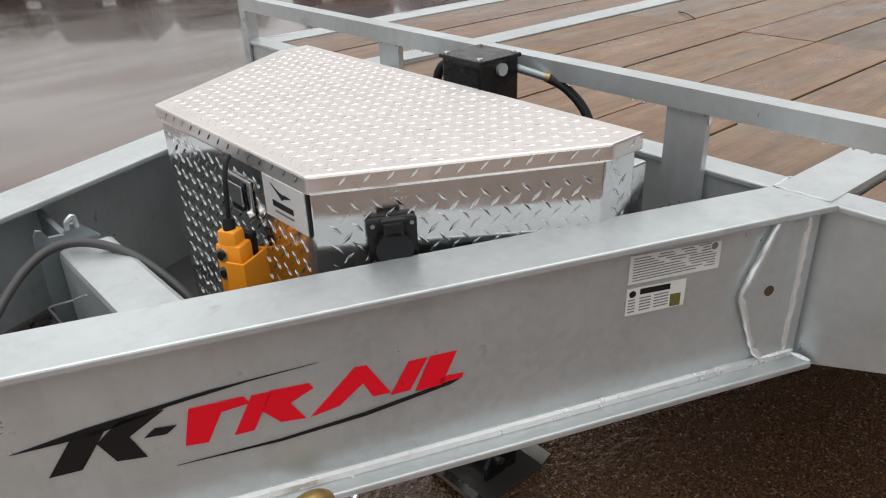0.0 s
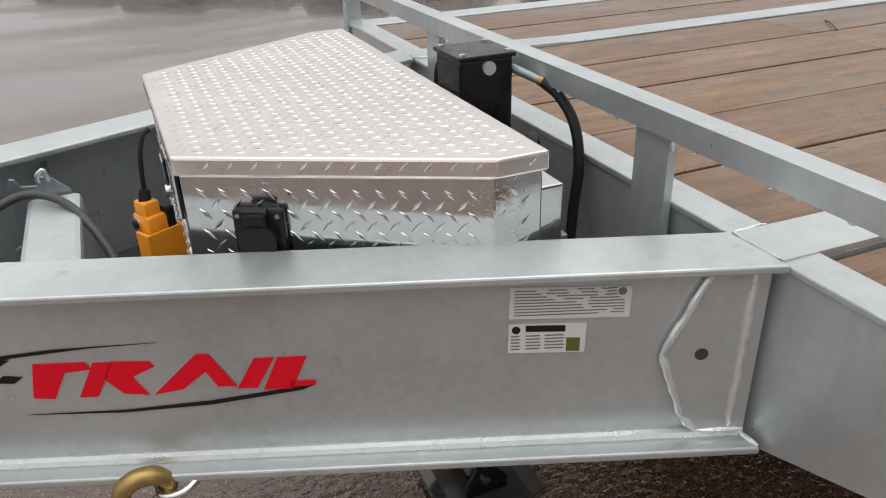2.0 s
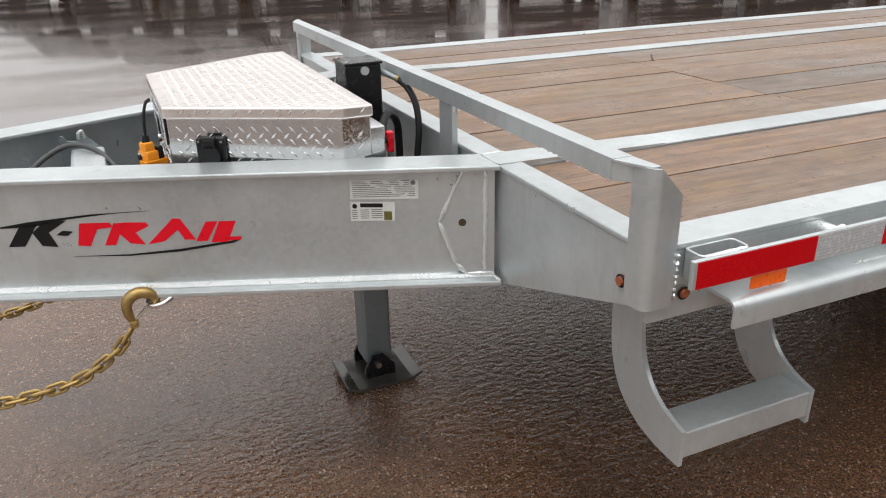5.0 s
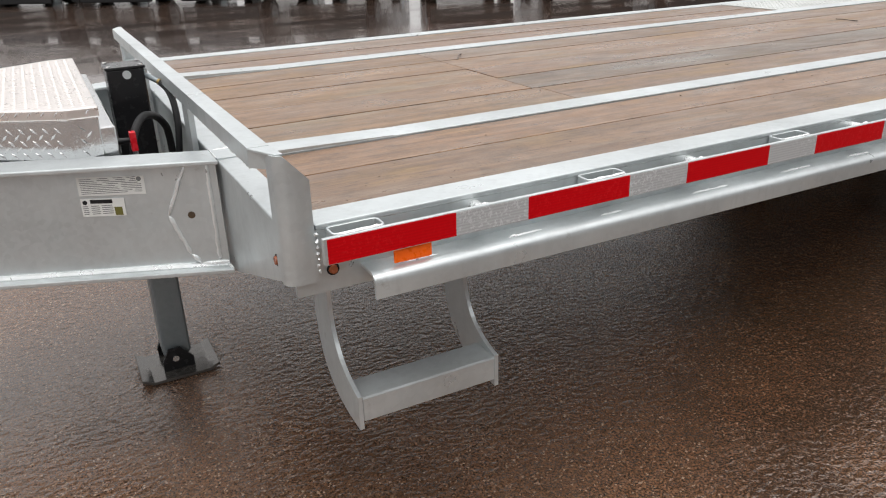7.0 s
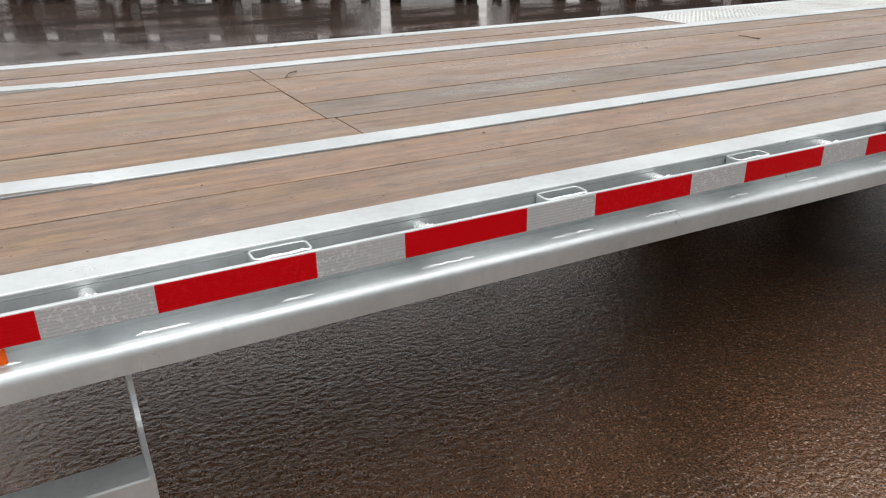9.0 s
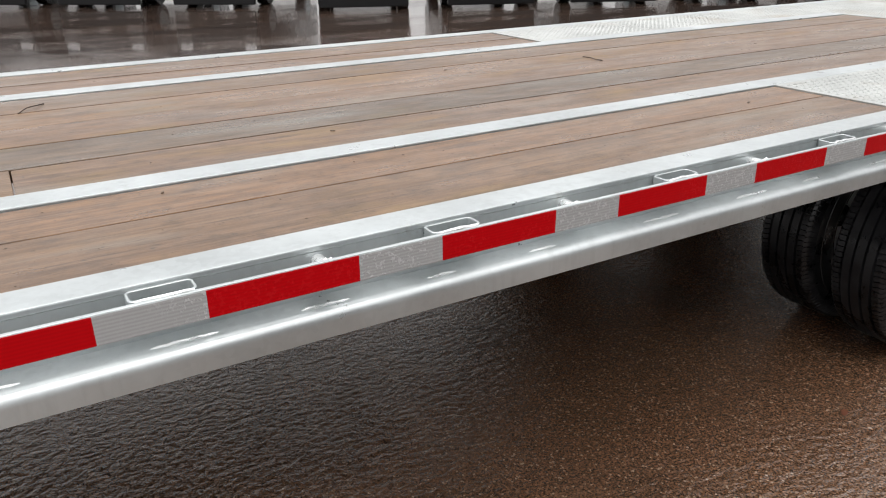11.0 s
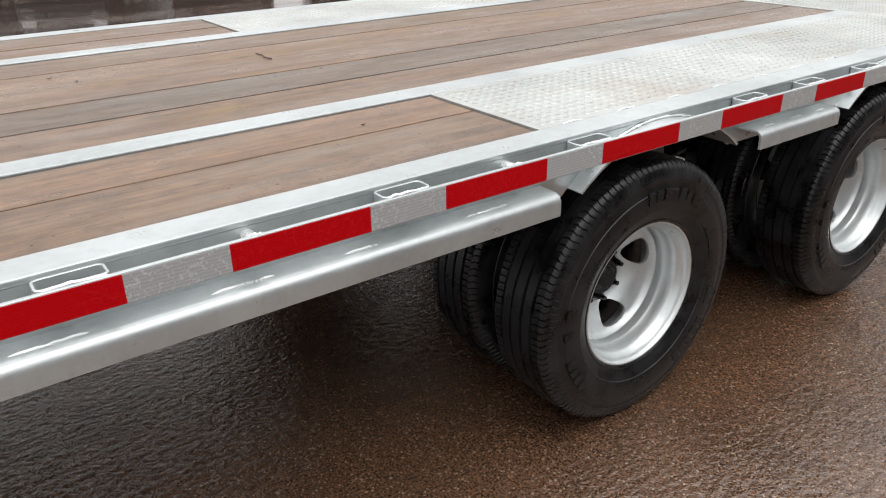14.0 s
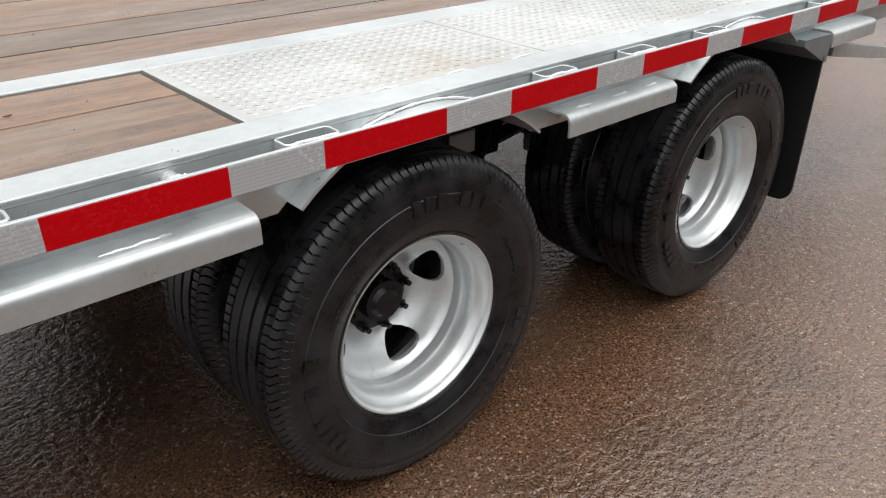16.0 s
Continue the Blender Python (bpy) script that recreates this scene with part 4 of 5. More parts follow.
part("band", cyl(bmesh.new(), (1.232, 0.93, 1.016), (1.236, 0.922, 1.014), 0.0105, 14), BRASS, hh, "yellow band", True)
part("tube", sweep(bmesh.new(), spline([(1.234, 0.926, 1.015), (1.247, 0.885, 0.995), (1.252, 0.84, 0.955), (1.248, 0.812, 0.89), (1.236, 0.805, 0.80), (1.228, 0.80, 0.68)], 8), 0.0098, 10), BLACK_RUBBER, hh, "", True)
h2 = sweep(bmesh.new(), spline([(1.13, 1.09, 1.035), (1.12, 1.115, 1.03), (1.115, 1.13, 0.99), (1.115, 1.125, 0.90), (1.12, 1.11, 0.70)], 8), 0.010, 10)
tagged(part("hydraulic_hose", h2, BLACK_RUBBER, None, "", True), "black hydraulic hose bent over beside the jack", "hose")
arch = sweep(bmesh.new(), spline([(1.098, 0.722, 0.70), (1.106, 0.735, 0.86), (1.122, 0.766, 0.912), (1.155, 0.825, 0.938), (1.193, 0.885, 0.926), (1.222, 0.925, 0.892), (1.236, 0.950, 0.845), (1.240, 0.958, 0.70)], 8), 0.0115, 10)
tagged(part("hydraulic_hose", arch, BLACK_RUBBER, None, "", True), "thick black hose arching between switch and jack", "hose")
sw = thing("battery_switch", "red battery isolator key on a small steel bracket", "switch", (1.105, 0.66, 0.628))
part("key", one(1.096, 1.113, 0.646, 0.668, 0.884, 0.938, 0.003), RED_PLASTIC, sw, "red key")
part("knob", cyl(bmesh.new(), (1.062, 0.657, 0.915), (1.0965, 0.657, 0.915), 0.010, 16, 0.007), BLACK_PLASTIC, sw, "black knob", True)
part("stem", cyl(bmesh.new(), (1.1045, 0.657, 0.852), (1.1045, 0.657, 0.885), 0.008, 12), CHROME, sw, "", True)
part("bracket", one(1.088, 1.122, 0.642, 0.672, 0.628, 0.853, 0.002), GALV_DULL_SHADED, sw)

# ---- safety chains ----


def link_mesh():
    bm = bmesh.new()
    a, b = 0.0135, 0.0115
    pts = []
    for k in range(20):
        t = 2 * math.pi * k / 20
        pts.append(Vector((math.cos(t) * b + (a if math.cos(t) > 0 else -a), math.sin(t) * b, 0)))
    sweep(bm, pts, 0.0048, 8, True)
    me = bpy.data.meshes.new("link")
    bm.to_mesh(me)
    bm.free()
    return me


LINK = link_mesh()


def chain(path, label):
    ch = thing("safety_chain", label, "chain", path[0])
    pts = spline(path, 40)
    want, s, k, last = 0.031, 0.0, 0, pts[0]
    for p, q in zip(pts, pts[1:]):
        s += (q - p).length
        if s >= want:
            s -= want
            d = (q - p).normalized()
            m = d.to_track_quat("X", "Z").to_matrix().to_4x4() @ Matrix.Rotation(radians(90 * (k % 2) + 25 + 11 * math.sin(k * 1.7)), 4, "X")
            placed("link", LINK, BRASS, ch, Matrix.Translation(q) @ m, smooth=True)
            k += 1
    return ch


near_chain = chain([(0.413, 0.625, 0.552), (0.385, 0.625, 0.512), (0.350, 0.628, 0.478), (0.266, 0.635, 0.428), (0.13, 0.65, 0.402), (0.0, 0.67, 0.402), (-0.15, 0.70, 0.43), (-0.35, 0.76, 0.56)], "yellow-zinc safety chain sagging below the drawbar beam")
chain([(0.33, 1.44, 0.40), (0.25, 1.44, 0.345), (0.15, 1.44, 0.305), (0.0, 1.42, 0.285), (-0.2, 1.38, 0.32), (-0.4, 1.3, 0.5)], "yellow-zinc safety chain below the far drawbar beam")
hook = thing("chain_hook", "yellow-zinc clevis grab hook on a steel ring", "hook", (0.44, 0.625, 0.59))
bm = sweep(bmesh.new(), spline([(0.412, 0.625, 0.555), (0.402, 0.625, 0.585), (0.405, 0.625, 0.617), (0.428, 0.625, 0.636), (0.458, 0.625, 0.634), (0.476, 0.625, 0.612), (0.470, 0.625, 0.590)], 6),
           [0.010 + 0.006 * math.sin(math.pi * i / 36) for i in range(37)], 12)
part("hook_body", bm, BRASS, hook, "", True)
part("clevis", one(0.402, 0.424, 0.610, 0.640, 0.543, 0.562, 0.003), BRASS, hook)
part("pin", cyl(bmesh.new(), (0.413, 0.600, 0.552), (0.413, 0.650, 0.552), 0.006, 12), BRASS, hook, "", True)
part("safety_latch", sweep(bmesh.new(), [Vector((0.420, 0.625, 0.563)), Vector((0.462, 0.625, 0.603))], 0.0035, 8), CHROME, hook, "", True)
ring = sweep(bmesh.new(), [Vector((0.492 + 0.036 * math.cos(a), 0.632 + 0.036 * math.sin(a) * 0.8, 0.612 + 0.014 * math.sin(a + 0.9))) for a in [2 * math.pi * k / 26 for k in range(26)]], 0.0068, 10, True)
part("ring", ring, CHROME, hook, "bright steel ring", True)
hook.scale = (0.9, 0.9, 0.9)
for ob in (hook, near_chain):
    ob.location += Vector((0.002, 0.017, -0.008))

# ---- step ----
step = part("step", one(1.392, 1.728, -0.208, -0.128, 0.474, 0.486, 0.002), GALV, trailer, "galvanised drop step")
part("step_front", one(1.392, 1.728, -0.210, -0.204, 0.425, 0.484, 0.002), GALV, step)
for x in (1.385, 1.731):
    outer = [(0.038, 0.752), (0.038, 0.62), (0.024, 0.535), (-0.01, 0.472), (-0.07, 0.430), (-0.14, 0.412), (-0.212, 0.408)]
    innr = [(-0.213, 0.492), (-0.180, 0.500), (-0.14, 0.516), (-0.103, 0.545), (-0.076, 0.59), (-0.064, 0.65), (-0.062, 0.752)]
    o2 = [(p.x, p.y) for p in spline([(*p, 0) for p in outer], 4)]
    i2 = [(p.x, p.y) for p in spline([(*p, 0) for p in innr], 4)]
    part("side_plate", prism(bmesh.new(), o2 + i2, "x", x - 0.005, x + 0.005), GALV, step)

# ---- wheels ----


def tyre_mesh():
    bm = bmesh.new()
    R, W = TYRE_R, 0.112
    prof = [(-0.086, 0.212), (-0.0935, 0.219), (-0.0965, 0.224), (-0.0955, 0.228), (-0.1035, 0.244), (-0.1085, 0.259), (-0.1105, 0.2605), (-0.1125, 0.276), (-0.1130, 0.300), (-0.1115, 0.315), (-0.1095, 0.3165), (-0.1075, 0.330), (-0.1045, 0.343), (-0.1055, 0.346), (-0.1025, 0.358), (-0.0985, 0.370), (-0.0925, 0.381), (-0.084, R - 0.004)]
    tread = []
    for y, dr in ((-0.082, 0), (-0.060, 0), (-0.058, -0.009), (-0.053, -0.009), (-0.051, 0.002), (-0.024, 0.002), (-0.022, -0.009), (-0.017, -0.009), (-0.015, 0.003)):
        tread.append((y, R - 0.003 + dr))
    half = prof + tread
    full = half + [(-y, r) for y, r in half[::-1]]
    n = len(full)
    shoulder = {i for i, (y, r) in enumerate(full) if 0.060 <= abs(y) < 0.1056 and r > 0.347}
    lugs_round, cuts = 122, (0.0, 0.12, 0.16, 0.57, 0.95)

    def vary(i, k, r):
        if i in shoulder and k % 5 < 2:
            return r - (0.011 if r > 0.38 else 0.0065 if r > 0.36 else 0.003)
        return r

    def angle(i, k):
        wave = 0.16 * math.sin(2.4 * i) if i in shoulder else 0.0
        return 2 * math.pi * (k // 5 + cuts[k % 5] + wave) / lugs_round
    lathe(bm, full, 5 * lugs_round, vary, angle)
    me = bpy.data.meshes.new("tyre")
    bmesh.ops.recalc_face_normals(bm, faces=bm.faces)
    bm.to_mesh(me)
    bm.free()
    return me


def rim_mesh():
    bm = bmesh.new()
    prof = [(-0.086, 0.2165), (-0.0885, 0.2185), (-0.091, 0.2175), (-0.091, 0.2130), (-0.086, 0.2085), (-0.078, 0.2060), (-0.066, 0.2035), (-0.058, 0.1960), (-0.050, 0.1915), (-0.034, 0.1895), (-0.020, 0.1890), (-0.015, 0.1862), (-0.010, 0.1845), (0.004, 0.1842),
            (0.020, 0.1850), (0.036, 0.1840), (0.046, 0.1860), (0.075, 0.2035), (0.088, 0.2085), (0.091, 0.2165), (0.086, 0.2185)]
    lathe(bm, prof, 72)
    me = bpy.data.meshes.new("rim")
    bm.to_mesh(me)
    bm.free()
    return me


def disc_mesh():
    """The dished wheel disc with four hand holes and its bolt face; the hand holes are cut right through."""
    bm = bmesh.new()
    prof = [(0.010, 0.1862), (0.022, 0.181), (0.033, 0.170), (0.044, 0.150), (0.058, 0.132), (0.074, 0.117), (0.088, 0.104), (0.092, 0.096), (0.092, 0.050), (0.099, 0.050), (0.099, 0.100), (0.094, 0.109), (0.081, 0.122), (0.065, 0.137), (0.051, 0.155), (0.040, 0.174), (0.030, 0.1848)]
    lathe(bm, prof + prof[:1], 96)
    bmesh.ops.recalc_face_normals(bm, faces=bm.faces)
    me = bpy.data.meshes.new("disc")
    bm.to_mesh(me)
    bm.free()
    cut = bmesh.new()
    for k in range(4):
        a = radians(18 + 90 * k)
        pts = []
        for j in range(16):
            t = 2 * math.pi * j / 16
            rr, tt = 0.141 + 0.033 * math.cos(t), 0.047 * math.sin(t) * (1.0 + 0.3 * math.cos(t))
            pts.append((rr * math.cos(a) - tt * math.sin(a), rr * math.sin(a) + tt * math.cos(a)))
        prism(cut, pts, "y", -0.05, 0.12)
    bmesh.ops.recalc_face_normals(cut, faces=cut.faces)
    cme = bpy.data.meshes.new("cutter")
    cut.to_mesh(cme)
    cut.free()
    a, c = new("disc", me), new("cutter", cme)
    mod = a.modifiers.new("holes", "BOOLEAN")
    mod.object, mod.operation, mod.solver = c, "DIFFERENCE", "EXACT"
    bpy.context.view_layer.update()
    out = bpy.data.meshes.new_from_object(a.evaluated_get(bpy.context.evaluated_depsgraph_get()))
    out.name = "disc"
    bpy.data.objects.remove(a)
    bpy.data.objects.remove(c)
    return out


def hub_mesh():
    """Black hub with a bearing cap, its flange on the disc's bolt face."""
    bm = bmesh.new()
    cyl(bm, (0, 0.048, 0), (0, 0.105, 0), 0.052, 28)
    cyl(bm, (0, 0.038, 0), (0, 0.048, 0), 0.030, 24, 0.040)
    cyl(bm, (0, 0.082, 0), (0, 0.0905, 0), 0.086, 32)
    me = bpy.data.meshes.new("hub")
    bm.to_mesh(me)
    bm.free()
    return me


def nut_mesh():
    bm = bmesh.new()
    cyl(bm, (0, -0.012, 0), (0, 0.02, 0), 0.012, 6)
    cyl(bm, (0, -0.028, 0), (0, -0.010, 0), 0.007, 12)
    me = bpy.data.meshes.new("nut")
    bm.to_mesh(me)
    bm.free()
    return me


def lettering_mesh():
    """Raised blocks round the side wall, in the place of its moulded lettering, and a thin raised ring."""
    bm = bmesh.new()
    rnd = random.Random(12)
    for start, count, r0, r1, step in ((14, 8, 0.288, 0.320, 6.2), (142, 9, 0.288, 0.320, 6.0), (258, 8, 0.288, 0.320, 6.2), (75, 14, 0.268, 0.275, 2.6), (205, 16, 0.268, 0.275, 2.6), (320, 12, 0.268, 0.275, 2.6)):
        for k in range(count):
            if rnd.random() < 0.12:
                continue
            a = radians(start + step * k)
            w = 0.36 * step * math.pi / 180 * r0 * rnd.uniform(0.8, 1.15)
            m = Matrix.Rotation(a, 4, "Y") @ Matrix.Translation(((r0 + r1) / 2, -0.1128, 0)) @ Matrix.Diagonal((r1 - r0, 0.0062 if r1 > 0.3 else 0.0034, 2 * w, 1))
            bmesh.ops.create_cube(bm, size=1, matrix=m)
    me = bpy.data.meshes.new("lettering")
    bm.to_mesh(me)
    bm.free()
    return me


LETTER_ME = lettering_mesh()
TYRE_ME, RIM_ME, DISC_ME, HUB_ME, NUT_ME = tyre_mesh(), rim_mesh(), disc_mesh(), hub_mesh(), nut_mesh()
RIM_GALV = galvanised("galvanised_wheel", (0.63, 0.66, 0.668), 0.34, 0.6)
TY = -0.133   # middle of the outer near tyre


def wheel(x, y, flip, outer):
    w = new("wheel")
    w.empty_display_size = 0.1
    w.parent = trailer
    w.location = Vector((x, y, WHEEL_Z)) - trailer.location
    w["label"] = "outer dual wheel with a wet tyre and galvanised rim" if outer else "inner dual wheel with a wet tyre"
    turn = Matrix.Rotation(math.pi if flip else 0, 4, "Z")
    made = []
    for nm, me, mat, lab in (("tyre", TYRE_ME, TYRE, "wet black ribbed tyre"), ("rim", RIM_ME, RIM_GALV, ""), ("disc", DISC_ME, RIM_GALV, "")):
        if not me.materials:
            me.materials.append(mat)
            me.shade_smooth()
            me.set_sharp_from_angle(angle=radians(32))
        ob = new(nm, me)
        ob.parent = w
        ob.matrix_basis = turn @ Matrix.Rotation(0.6 * x, 4, "Y") if nm == "tyre" else turn
        if lab:
            ob["label"] = lab
        made.append(ob)
    if outer:
        for nm, me, mat in (("hub", HUB_ME, BLACK_STEEL), ("moulded_marking", LETTER_ME, TYRE)):
            if not me.materials:
                me.materials.append(mat)
                me.shade_smooth()
                me.set_sharp_from_angle(angle=radians(32))
            ob = new(nm, me)
            ob.parent = w
            ob.matrix_basis = turn
            if nm == "moulded_marking":
                tagged(ob, kind="stuff")
        if not NUT_ME.materials:
            NUT_ME.materials.append(BLACK_STEEL)
        for k in range(8):
            ob = new("wheel_nut", NUT_ME)
            ob.parent = w
            a = 2 * math.pi * k / 8 + 0.2
            ob.matrix_basis = turn @ Matrix.Translation((0.080 * math.cos(a), 0.080, 0.080 * math.sin(a)))
    return w


for x in WHEEL_X:
    for far in (False, True):
        y = 2 * YC - TY if far else TY
        wheel(x, y, far, True)
        wheel(x, y + (-0.29 if far else 0.29), not far, False)
    part("axle", cyl(bmesh.new(), (x, 0.1, WHEEL_Z), (x, 2.0, WHEEL_Z), 0.055, 20), BLACK_STEEL, trailer, "black axle tube", True)
    for y in (0.409, 2 * YC - 0.409):
        part("hanger", prism(bmesh.new(), [(x - 0.5, 0.61), (x - 0.44, 0.42), (x - 0.38, 0.42), (x - 0.34, 0.61)], "y", y - 0.03, y + 0.03), BLACK_STEEL, trailer)
        part("leaf_spring", sweep(bmesh.new(), spline([(x - 0.42, y, 0.45), (x - 0.2, y, 0.48), (x, y, 0.47), (x + 0.2, y, 0.48), (x + 0.42, y, 0.45)], 5), 0.028, 8), BLACK_STEEL, trailer, "", True)

# cross members under the deck, the shade there put into their darker zinc
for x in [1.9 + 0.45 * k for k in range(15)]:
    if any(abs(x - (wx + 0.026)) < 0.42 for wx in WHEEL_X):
        part("cross_member", one(x - 0.03, x + 0.03, 0.46, 1.64, 0.78, 0.856), GALV_DULL_SHADED, trailer)
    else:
        part("cross_member", one(x - 0.03, x + 0.03, -0.18, 2.28, 0.78, 0.856), GALV_DULL_SHADED, trailer)

# sloping tail frame behind the last wheels
for far in (False, True):
    y0, y1 = yspan(-0.19, -0.15, far)
    part("tail_frame", prism(bmesh.new(), [(7.15, 0.715), (7.15, 0.665), (7.75, 0.560), (7.75, 0.605)], "y", y0, y1, 0.003), GALV, trailer)

# mud flaps behind the rear wheels
for far in (False, True):
    y0, y1 = yspan(-0.262, 0.36, far)
    pts = [(y0, 0.72)] + [(y0 + 0.05 - 0.05 * math.cos(radians(a)), 0.25 - 0.05 * math.sin(radians(a))) for a in range(0, 91, 15)]
    pts += [(y1 - 0.05 + 0.05 * math.sin(radians(a)), 0.25 - 0.05 * math.cos(radians(a))) for a in range(0, 91, 15)] + [(y1, 0.72)]
    flap = part("mud_flap", prism(bmesh.new(), pts, "x", 6.895, 6.905), BLACK_RUBBER, trailer, "black rubber mud flap")
    bm = prism(bmesh.new(), [(6.74, 0.775), (6.91, 0.70), (6.925, 0.70), (6.925, 0.79), (6.74, 0.795)], "y", y0, y1)
    # bracket's shadow is put into its dark zinc
    part("bracket", bm, GALV_DULL_SHADED, flap)

# pieces seen between the wheels: cross tube stub, black equaliser hangers and a bright tag
for far in (False, True):
    y0, y1 = yspan(0.115, 0.366, far)
    part("cross_tube", one(5.604, 5.70, y0, y1, 0.585, 0.65, 0.004), GALV_DULL_SHADED, trailer)
    y0, y1 = yspan(0.372, 0.446, far)
    part("equaliser_hanger", prism(bmesh.new(), [(5.66, 0.605), (5.72, 0.36), (5.80, 0.30), (5.90, 0.30), (5.98, 0.36), (6.04, 0.605)], "y", y0, y1, 0.004), BLACK_STEEL, trailer)
part("clip", one(6.182, 6.188, 0.320, 0.350, 0.372, 0.432), GALV, trailer)
part("clip_stay", one(6.176, 6.182, 0.325, 0.372, 0.40, 0.605), BLACK_STEEL, trailer)

# ---- deck ----


def board(x0, x1, y0, y1, k, mat=WOOD):
    b = one(x0 + 0.0015, x1 - 0.0015, y0 + 0.0034, y1 - 0.0034, DECK - 0.040, DECK - 0.0045 - 0.0007 * ((k * 7) % 3), 0.0018)
    return part("deck_board", b, mat, trailer)


k = 0
for y0, y1 in ((-0.102, 0.148), (0.148, 0.3515), (1.744, 1.952), (1.952, 2.198)):
    board(1.334, 4.918, y0, y1, k)
    k += 1
for i in range(5):
    y0 = 0.452 + 0.2382 * i
    joint = 2.43 + (0.03 if i == 0 else 0.003 * i)
    board(1.334, joint, y0, y0 + 0.2382, k, WOOD_GOLD)
    board(joint + 0.001, 7.28, y0, y0 + 0.2382, k + 1, WOOD_GREY if i == 1 else WOOD)
    k += 2

# tread plates over the wheels and on the tail
TREAD = galvanised("galvanised_tread_plate", (0.545, 0.558, 0.545), 0.36, 0.62)
tn, tl = TREAD.node_tree.nodes, TREAD.node_tree.links
tb = tn["Principled BSDF"]
told = tb.inputs["Base Color"].links[0].from_socket
stain = ramp(tn, tl, noise_tex(tn, tl, coords(tn, tl), 2.6, 6, 0.62), [(0.52, 0.0), (0.70, 0.6)])
tl.new(mix(tn, tl, told, (0.42, 0.36, 0.29), stain), tb.inputs["Base Color"])
for far in (False, True):
    for xa, xb in ((4.924, 5.712), (5.716, 6.50), (6.504, 7.28)):
        y0, y1 = yspan(-0.1015, 0.3555, far)
        p = part("tread_plate", one(xa, xb, y0, y1, DECK - 0.012, DECK - 0.0006, 0.0008), TREAD, trailer, "galvanised tread plate over the wheels")
        ln, wd = xb - xa, y1 - y0
        me = lugs((xa, y0, DECK - 0.0006), (ln, 0, 0), (0, wd, 0), lambda a, b, ln=ln, wd=wd: 0.008 < a < ln - 0.008 and 0.008 < b < wd - 0.008, pitch=0.0225, length=0.0240, width=0.0075, height=0.0016)
        tagged(part_mesh("tread_pattern", me, TREAD, p), kind="stuff")
p = part("tread_plate", one(7.284, X_TAIL, -0.1015, 2.2015, DECK - 0.012, DECK - 0.002, 0.0015), TREAD, trailer, "galvanised tread plate on the tail")
me = lugs((7.284, -0.10, DECK - 0.002), (X_TAIL - 7.284, 0, 0), (0, 2.3, 0), lambda a, b: 0.01 < a < 1.3 and 0.01 < b < 2.29, pitch=0.0225, length=0.0240, width=0.0075, height=0.0016)
tagged(part_mesh("tread_pattern", me, TREAD, p), kind="stuff")
x = 5.0
while x < 7.2:
    bead((x, -0.1015, DECK - 0.001), (x + 0.07, -0.1015, DECK - 0.001), 0.004, int(x * 31), trailer)
    x += 0.2

# ---- parked vehicles across the yard ----


def vehicle(colour, name, width=1.75, length=4.6, height=1.75):
    paint = plain(name, colour, 0.3, 0, 0.1, 4, 0.0)
    v = thing("parked_vehicle", "dark parked vehicle standing across the wet yard", "vehicle", group="parked vehicles across the yard")
    h = height
    prof = [(0.0, 0.32), (-0.02, 0.62), (0.04, 0.92), (0.95, 1.08), (1.55, h - 0.12), (1.9, h), (length - 0.3, h - 0.04), (length - 0.05, 1.0), (length, 0.6), (length - 0.04, 0.34)]
    part("body", prism(bmesh.new(), prof, "x", -width / 2, width / 2, 0.03), paint, v)
    part("bumper", one(-width / 2 + 0.02, width / 2 - 0.02, -0.07, 0.1, 0.36, 0.58, 0.03), BLACK_PLASTIC, v)
    glass = [(1.02, 1.12), (1.52, h - 0.16), (1.54, h - 0.15), (1.04, 1.115)]
    part("windscreen", prism(bmesh.new(), [(y - 0.03, z + 0.03) for y, z in glass], "x", -width / 2 + 0.12, width / 2 - 0.12), BLACK_PLASTIC, v)
    # black slab added below the body in place of the shadow underneath
    part("front_skirt", one(-width / 2 + 0.03, width / 2 - 0.03, -0.03, 0.06, 0.06, 0.37, 0.02), BLACK_PLASTIC, v)
    for sx in (-1, 1):
        part("headlight", one(sx * (width / 2 - 0.2) - 0.13, sx * (width / 2 - 0.2) + 0.13, -0.045, 0.05, 0.68, 0.82, 0.02), CHROME, v)
        for y in (0.85, length - 0.95):
            w = part("wheel", cyl(bmesh.new(), (sx * (width / 2 - 0.21), y, 0.33), (sx * (width / 2 + 0.01), y, 0.33), 0.33, 28), TYRE, v, "", True)
            part("rim", cyl(bmesh.new(), (sx * (width / 2 - 0.03), y, 0.33), (sx * (width / 2 + 0.018), y, 0.33), 0.2, 20), GALV_DULL_SHADED, w, "", True)
    return v


protos = [vehicle((0.012, 0.012, 0.014), "black_car_paint"), vehicle((0.05, 0.008, 0.010), "dark_red_car_paint"), vehicle((0.03, 0.03, 0.034), "dark_grey_car_paint", 1.8, 4.8, 1.9)]
ROW_DIR = Vector((0.805, -0.593, 0))
ROW_ANG = math.degrees(math.atan2(ROW_DIR.y, ROW_DIR.x))
spots = [Vector((6.6, 14.6, 0)) + ROW_DIR * (2.42 * i) for i in range(-4, 1)]
spots += [Vector((8.82 + 2.22 * i, 12.3 - 1.0 * i, 0)) for i in range(7)]
used = set()
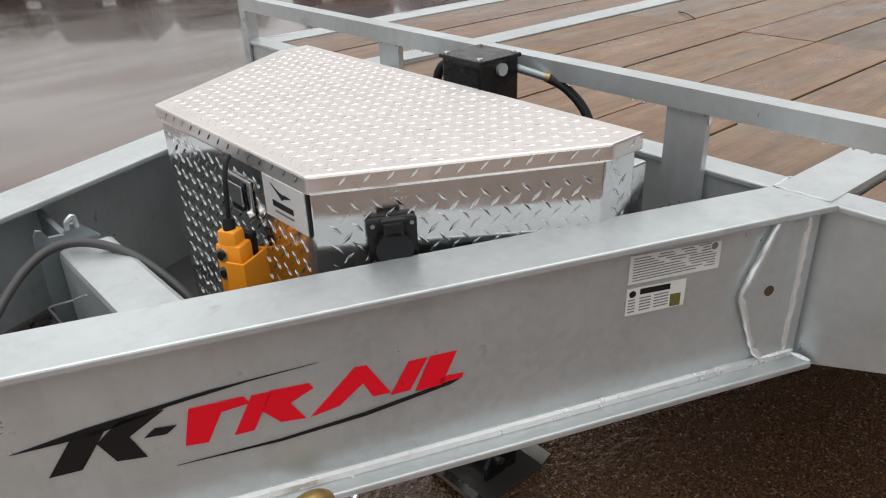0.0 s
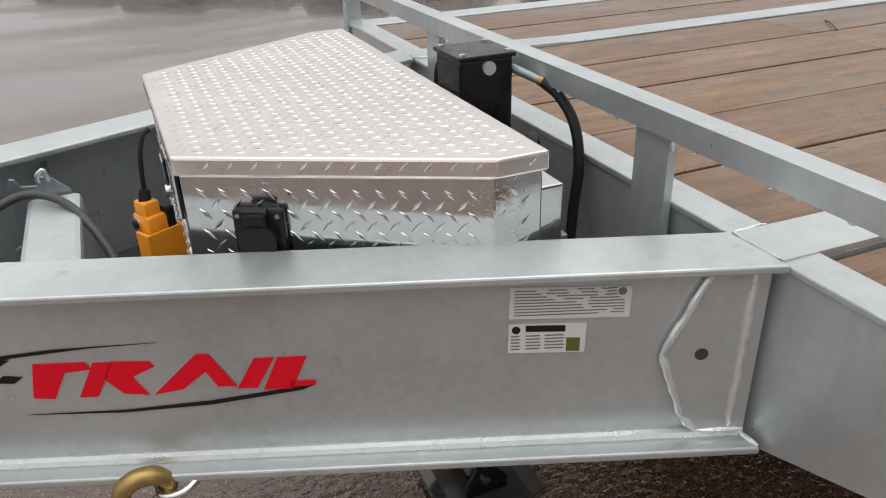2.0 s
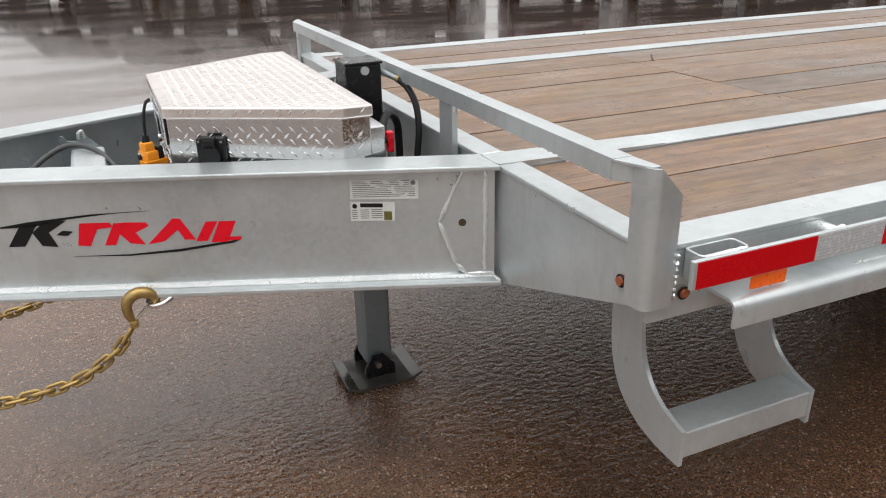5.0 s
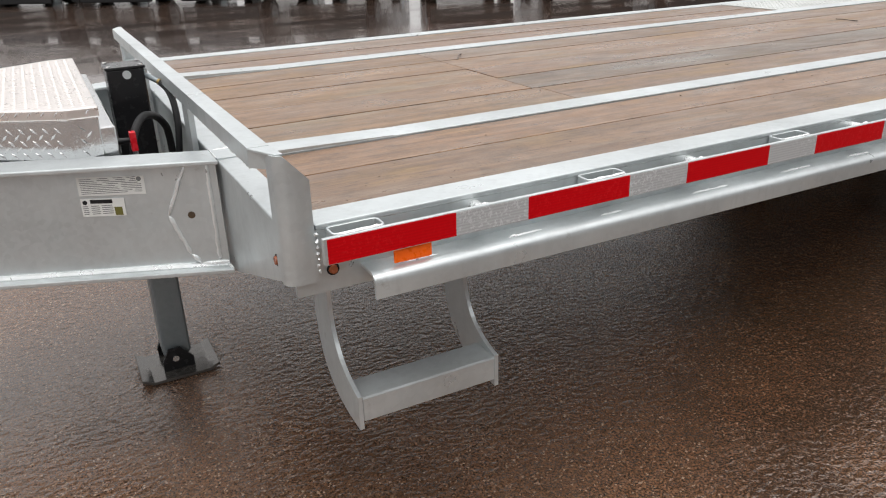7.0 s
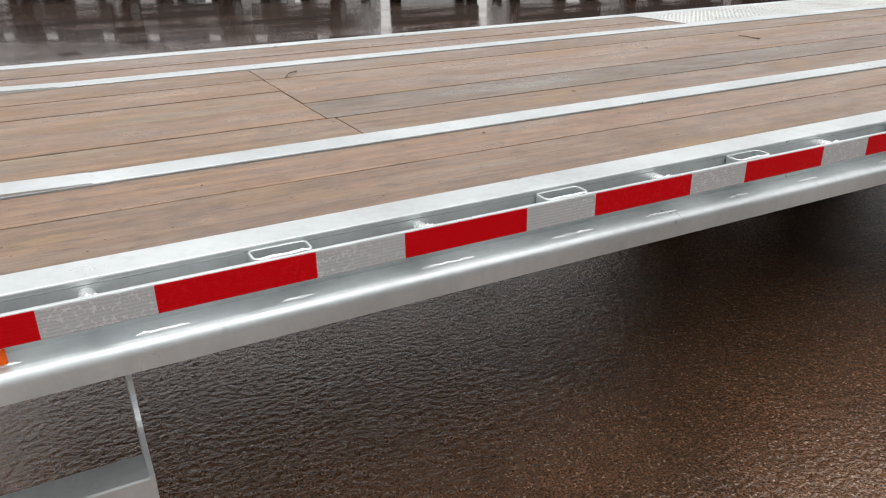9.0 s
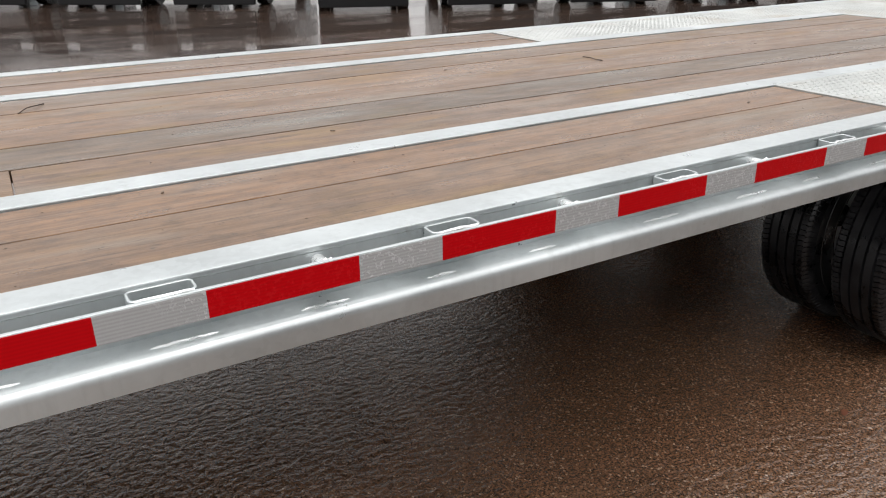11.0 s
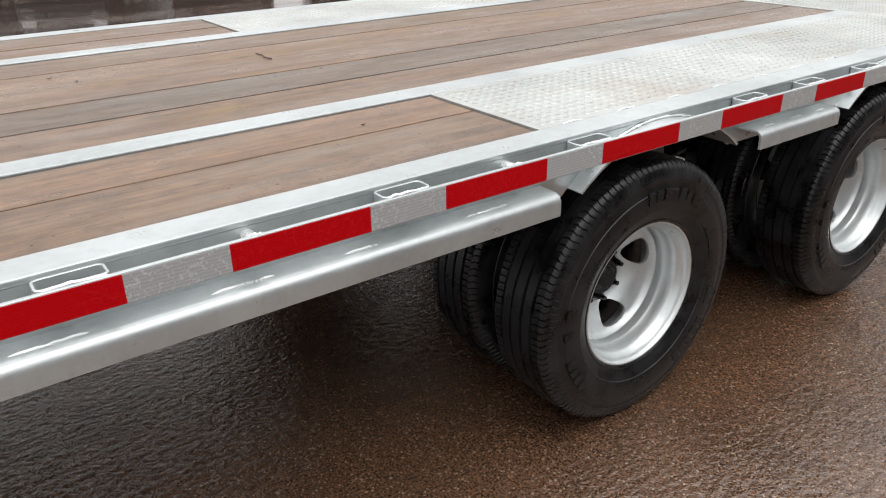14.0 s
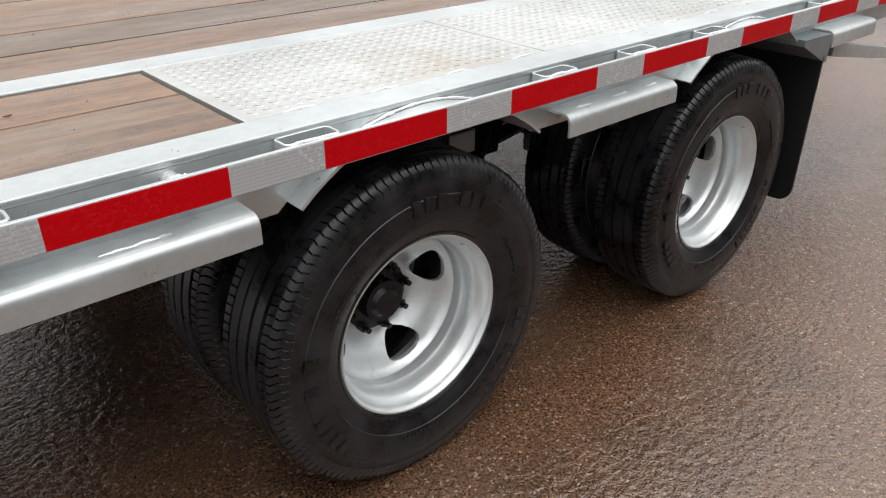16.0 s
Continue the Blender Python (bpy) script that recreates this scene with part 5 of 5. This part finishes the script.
for i, s in enumerate(spots):
    c = (0, 2, 0, 2, 0, 1, 0, 2, 0, 1, 2, 0)[i]
    m = pose(s.x, s.y, 0, 0, 0, ROW_ANG if s.x < 8 else -24.0)
    if c not in used:
        protos[c].matrix_basis = m
        used.add(c)
    else:
        copy_thing(protos[c], m)

# ---- twig and leaves ----
tw = sweep(bmesh.new(), spline([(4.788, 1.131, DECK - 0.0022), (4.780, 1.170, DECK - 0.0010), (4.790, 1.215, DECK - 0.0014), (4.784, 1.257, DECK - 0.0022)], 4), 0.0022, 6)
tagged(part("twig", tw, plain("dark_twig", (0.05, 0.03, 0.02), 0.5, 0, 0.3, 60), None, "", True), "thin dark twig lying on the plank deck", "twig")


tw = sweep(bmesh.new(), spline([(2.52, 1.39, DECK - 0.0030), (2.55, 1.44, DECK + 0.003), (2.58, 1.475, DECK + 0.001), (2.605, 1.515, DECK - 0.0030)], 4), 0.0020, 6)
tagged(part("twig", tw, bpy.data.materials["dark_twig"], None, "", True), "small bent twig lying beside the plank joint", "twig")


def leaf(x, y, z, turn, size, colour):
    bm = bmesh.new()
    pts = [(-0.5, 0.0), (-0.3, 0.16), (0.0, 0.24), (0.3, 0.15), (0.5, 0.0), (0.3, -0.15), (0.0, -0.24), (-0.3, -0.16)]
    prism(bm, [(size * px, size * py) for px, py in pts], "z", 0, 0.0012)
    bmesh.ops.transform(bm, matrix=pose(x, y, z, 0, 0, turn), verts=bm.verts)
    tagged(part("leaf", bm, plain("fallen_leaf", colour, 0.45, 0, 0.3, 60)), "small fallen leaf lying flat and wet", "leaf")


leaf(4.59, -0.33, 0.001, 30, 0.045, (0.13, 0.045, 0.022))
for x, y, tn_, sz in ((4.10, 1.32, 20, 0.018), (4.16, 1.22, 80, 0.015), (3.30, 0.62, 140, 0.016), (2.75, 0.30, 60, 0.014), (4.62, 0.22, 10, 0.016), (5.75, 1.10, 100, 0.016)):
    leaf(x, y, DECK - 0.0040, tn_, sz, (0.09, 0.055, 0.03))

# wet chips and grit scattered over the planks, thickest along the near edge
rnd = random.Random(31)
verts, faces = [], []
for i in range(120):
    px = rnd.uniform(1.4, 4.9)
    py = rnd.choice((rnd.uniform(-0.09, 0.05), rnd.uniform(-0.09, 0.34), rnd.uniform(0.47, 1.6)))
    sz, a = rnd.uniform(0.0008, 0.0024), rnd.uniform(0, math.pi)
    ca, sa = math.cos(a), math.sin(a)
    k0 = len(verts)
    for qx, qy, qz in ((-1.6, -0.5, 0), (1.4, -0.6, 0), (1.7, 0.5, 0), (-1.2, 0.6, 0), (-0.5, 0, 0.5), (0.6, 0, 0.55)):
        verts.append((px + sz * (qx * ca - qy * sa), py + sz * (qx * sa + qy * ca), DECK - 0.0047 + sz * qz))
    faces += [tuple(k0 + q for q in f) for f in ((0, 1, 5, 4), (1, 2, 5), (2, 3, 4, 5), (3, 0, 4), (3, 2, 1, 0))]
chips = bpy.data.meshes.new("deck_debris")
chips.from_pydata(verts, [], faces)
tagged(part_mesh("deck_debris", chips, plain("dark_wood_chips", (0.040, 0.026, 0.018), 0.5, 0, 0.4, 80)), "dark wet wood chips and grit on the planks", "debris", kind="stuff")

# rain drops hanging under the headboard rail
bm = bmesh.new()
for i in range(46):
    yb = rnd.uniform(-0.1, 1.5)
    r = rnd.uniform(0.0022, 0.0042)
    bmesh.ops.create_icosphere(bm, subdivisions=1, radius=r, matrix=Matrix.Translation((1.2395, yb, 1.0100)) @ Matrix.Diagonal((1, 1, 1.3, 1)))
drop_mat, dn, dl, db = material("water_drop", 0.03, 0.0, (0.9, 0.9, 0.9))
db.inputs["Transmission Weight"].default_value, db.inputs["IOR"].default_value = 1.0, 1.33
tagged(part("rain_drops", bm, drop_mat, None, "", True), "clear rain drops hanging under the headboard rail", "water", kind="stuff")
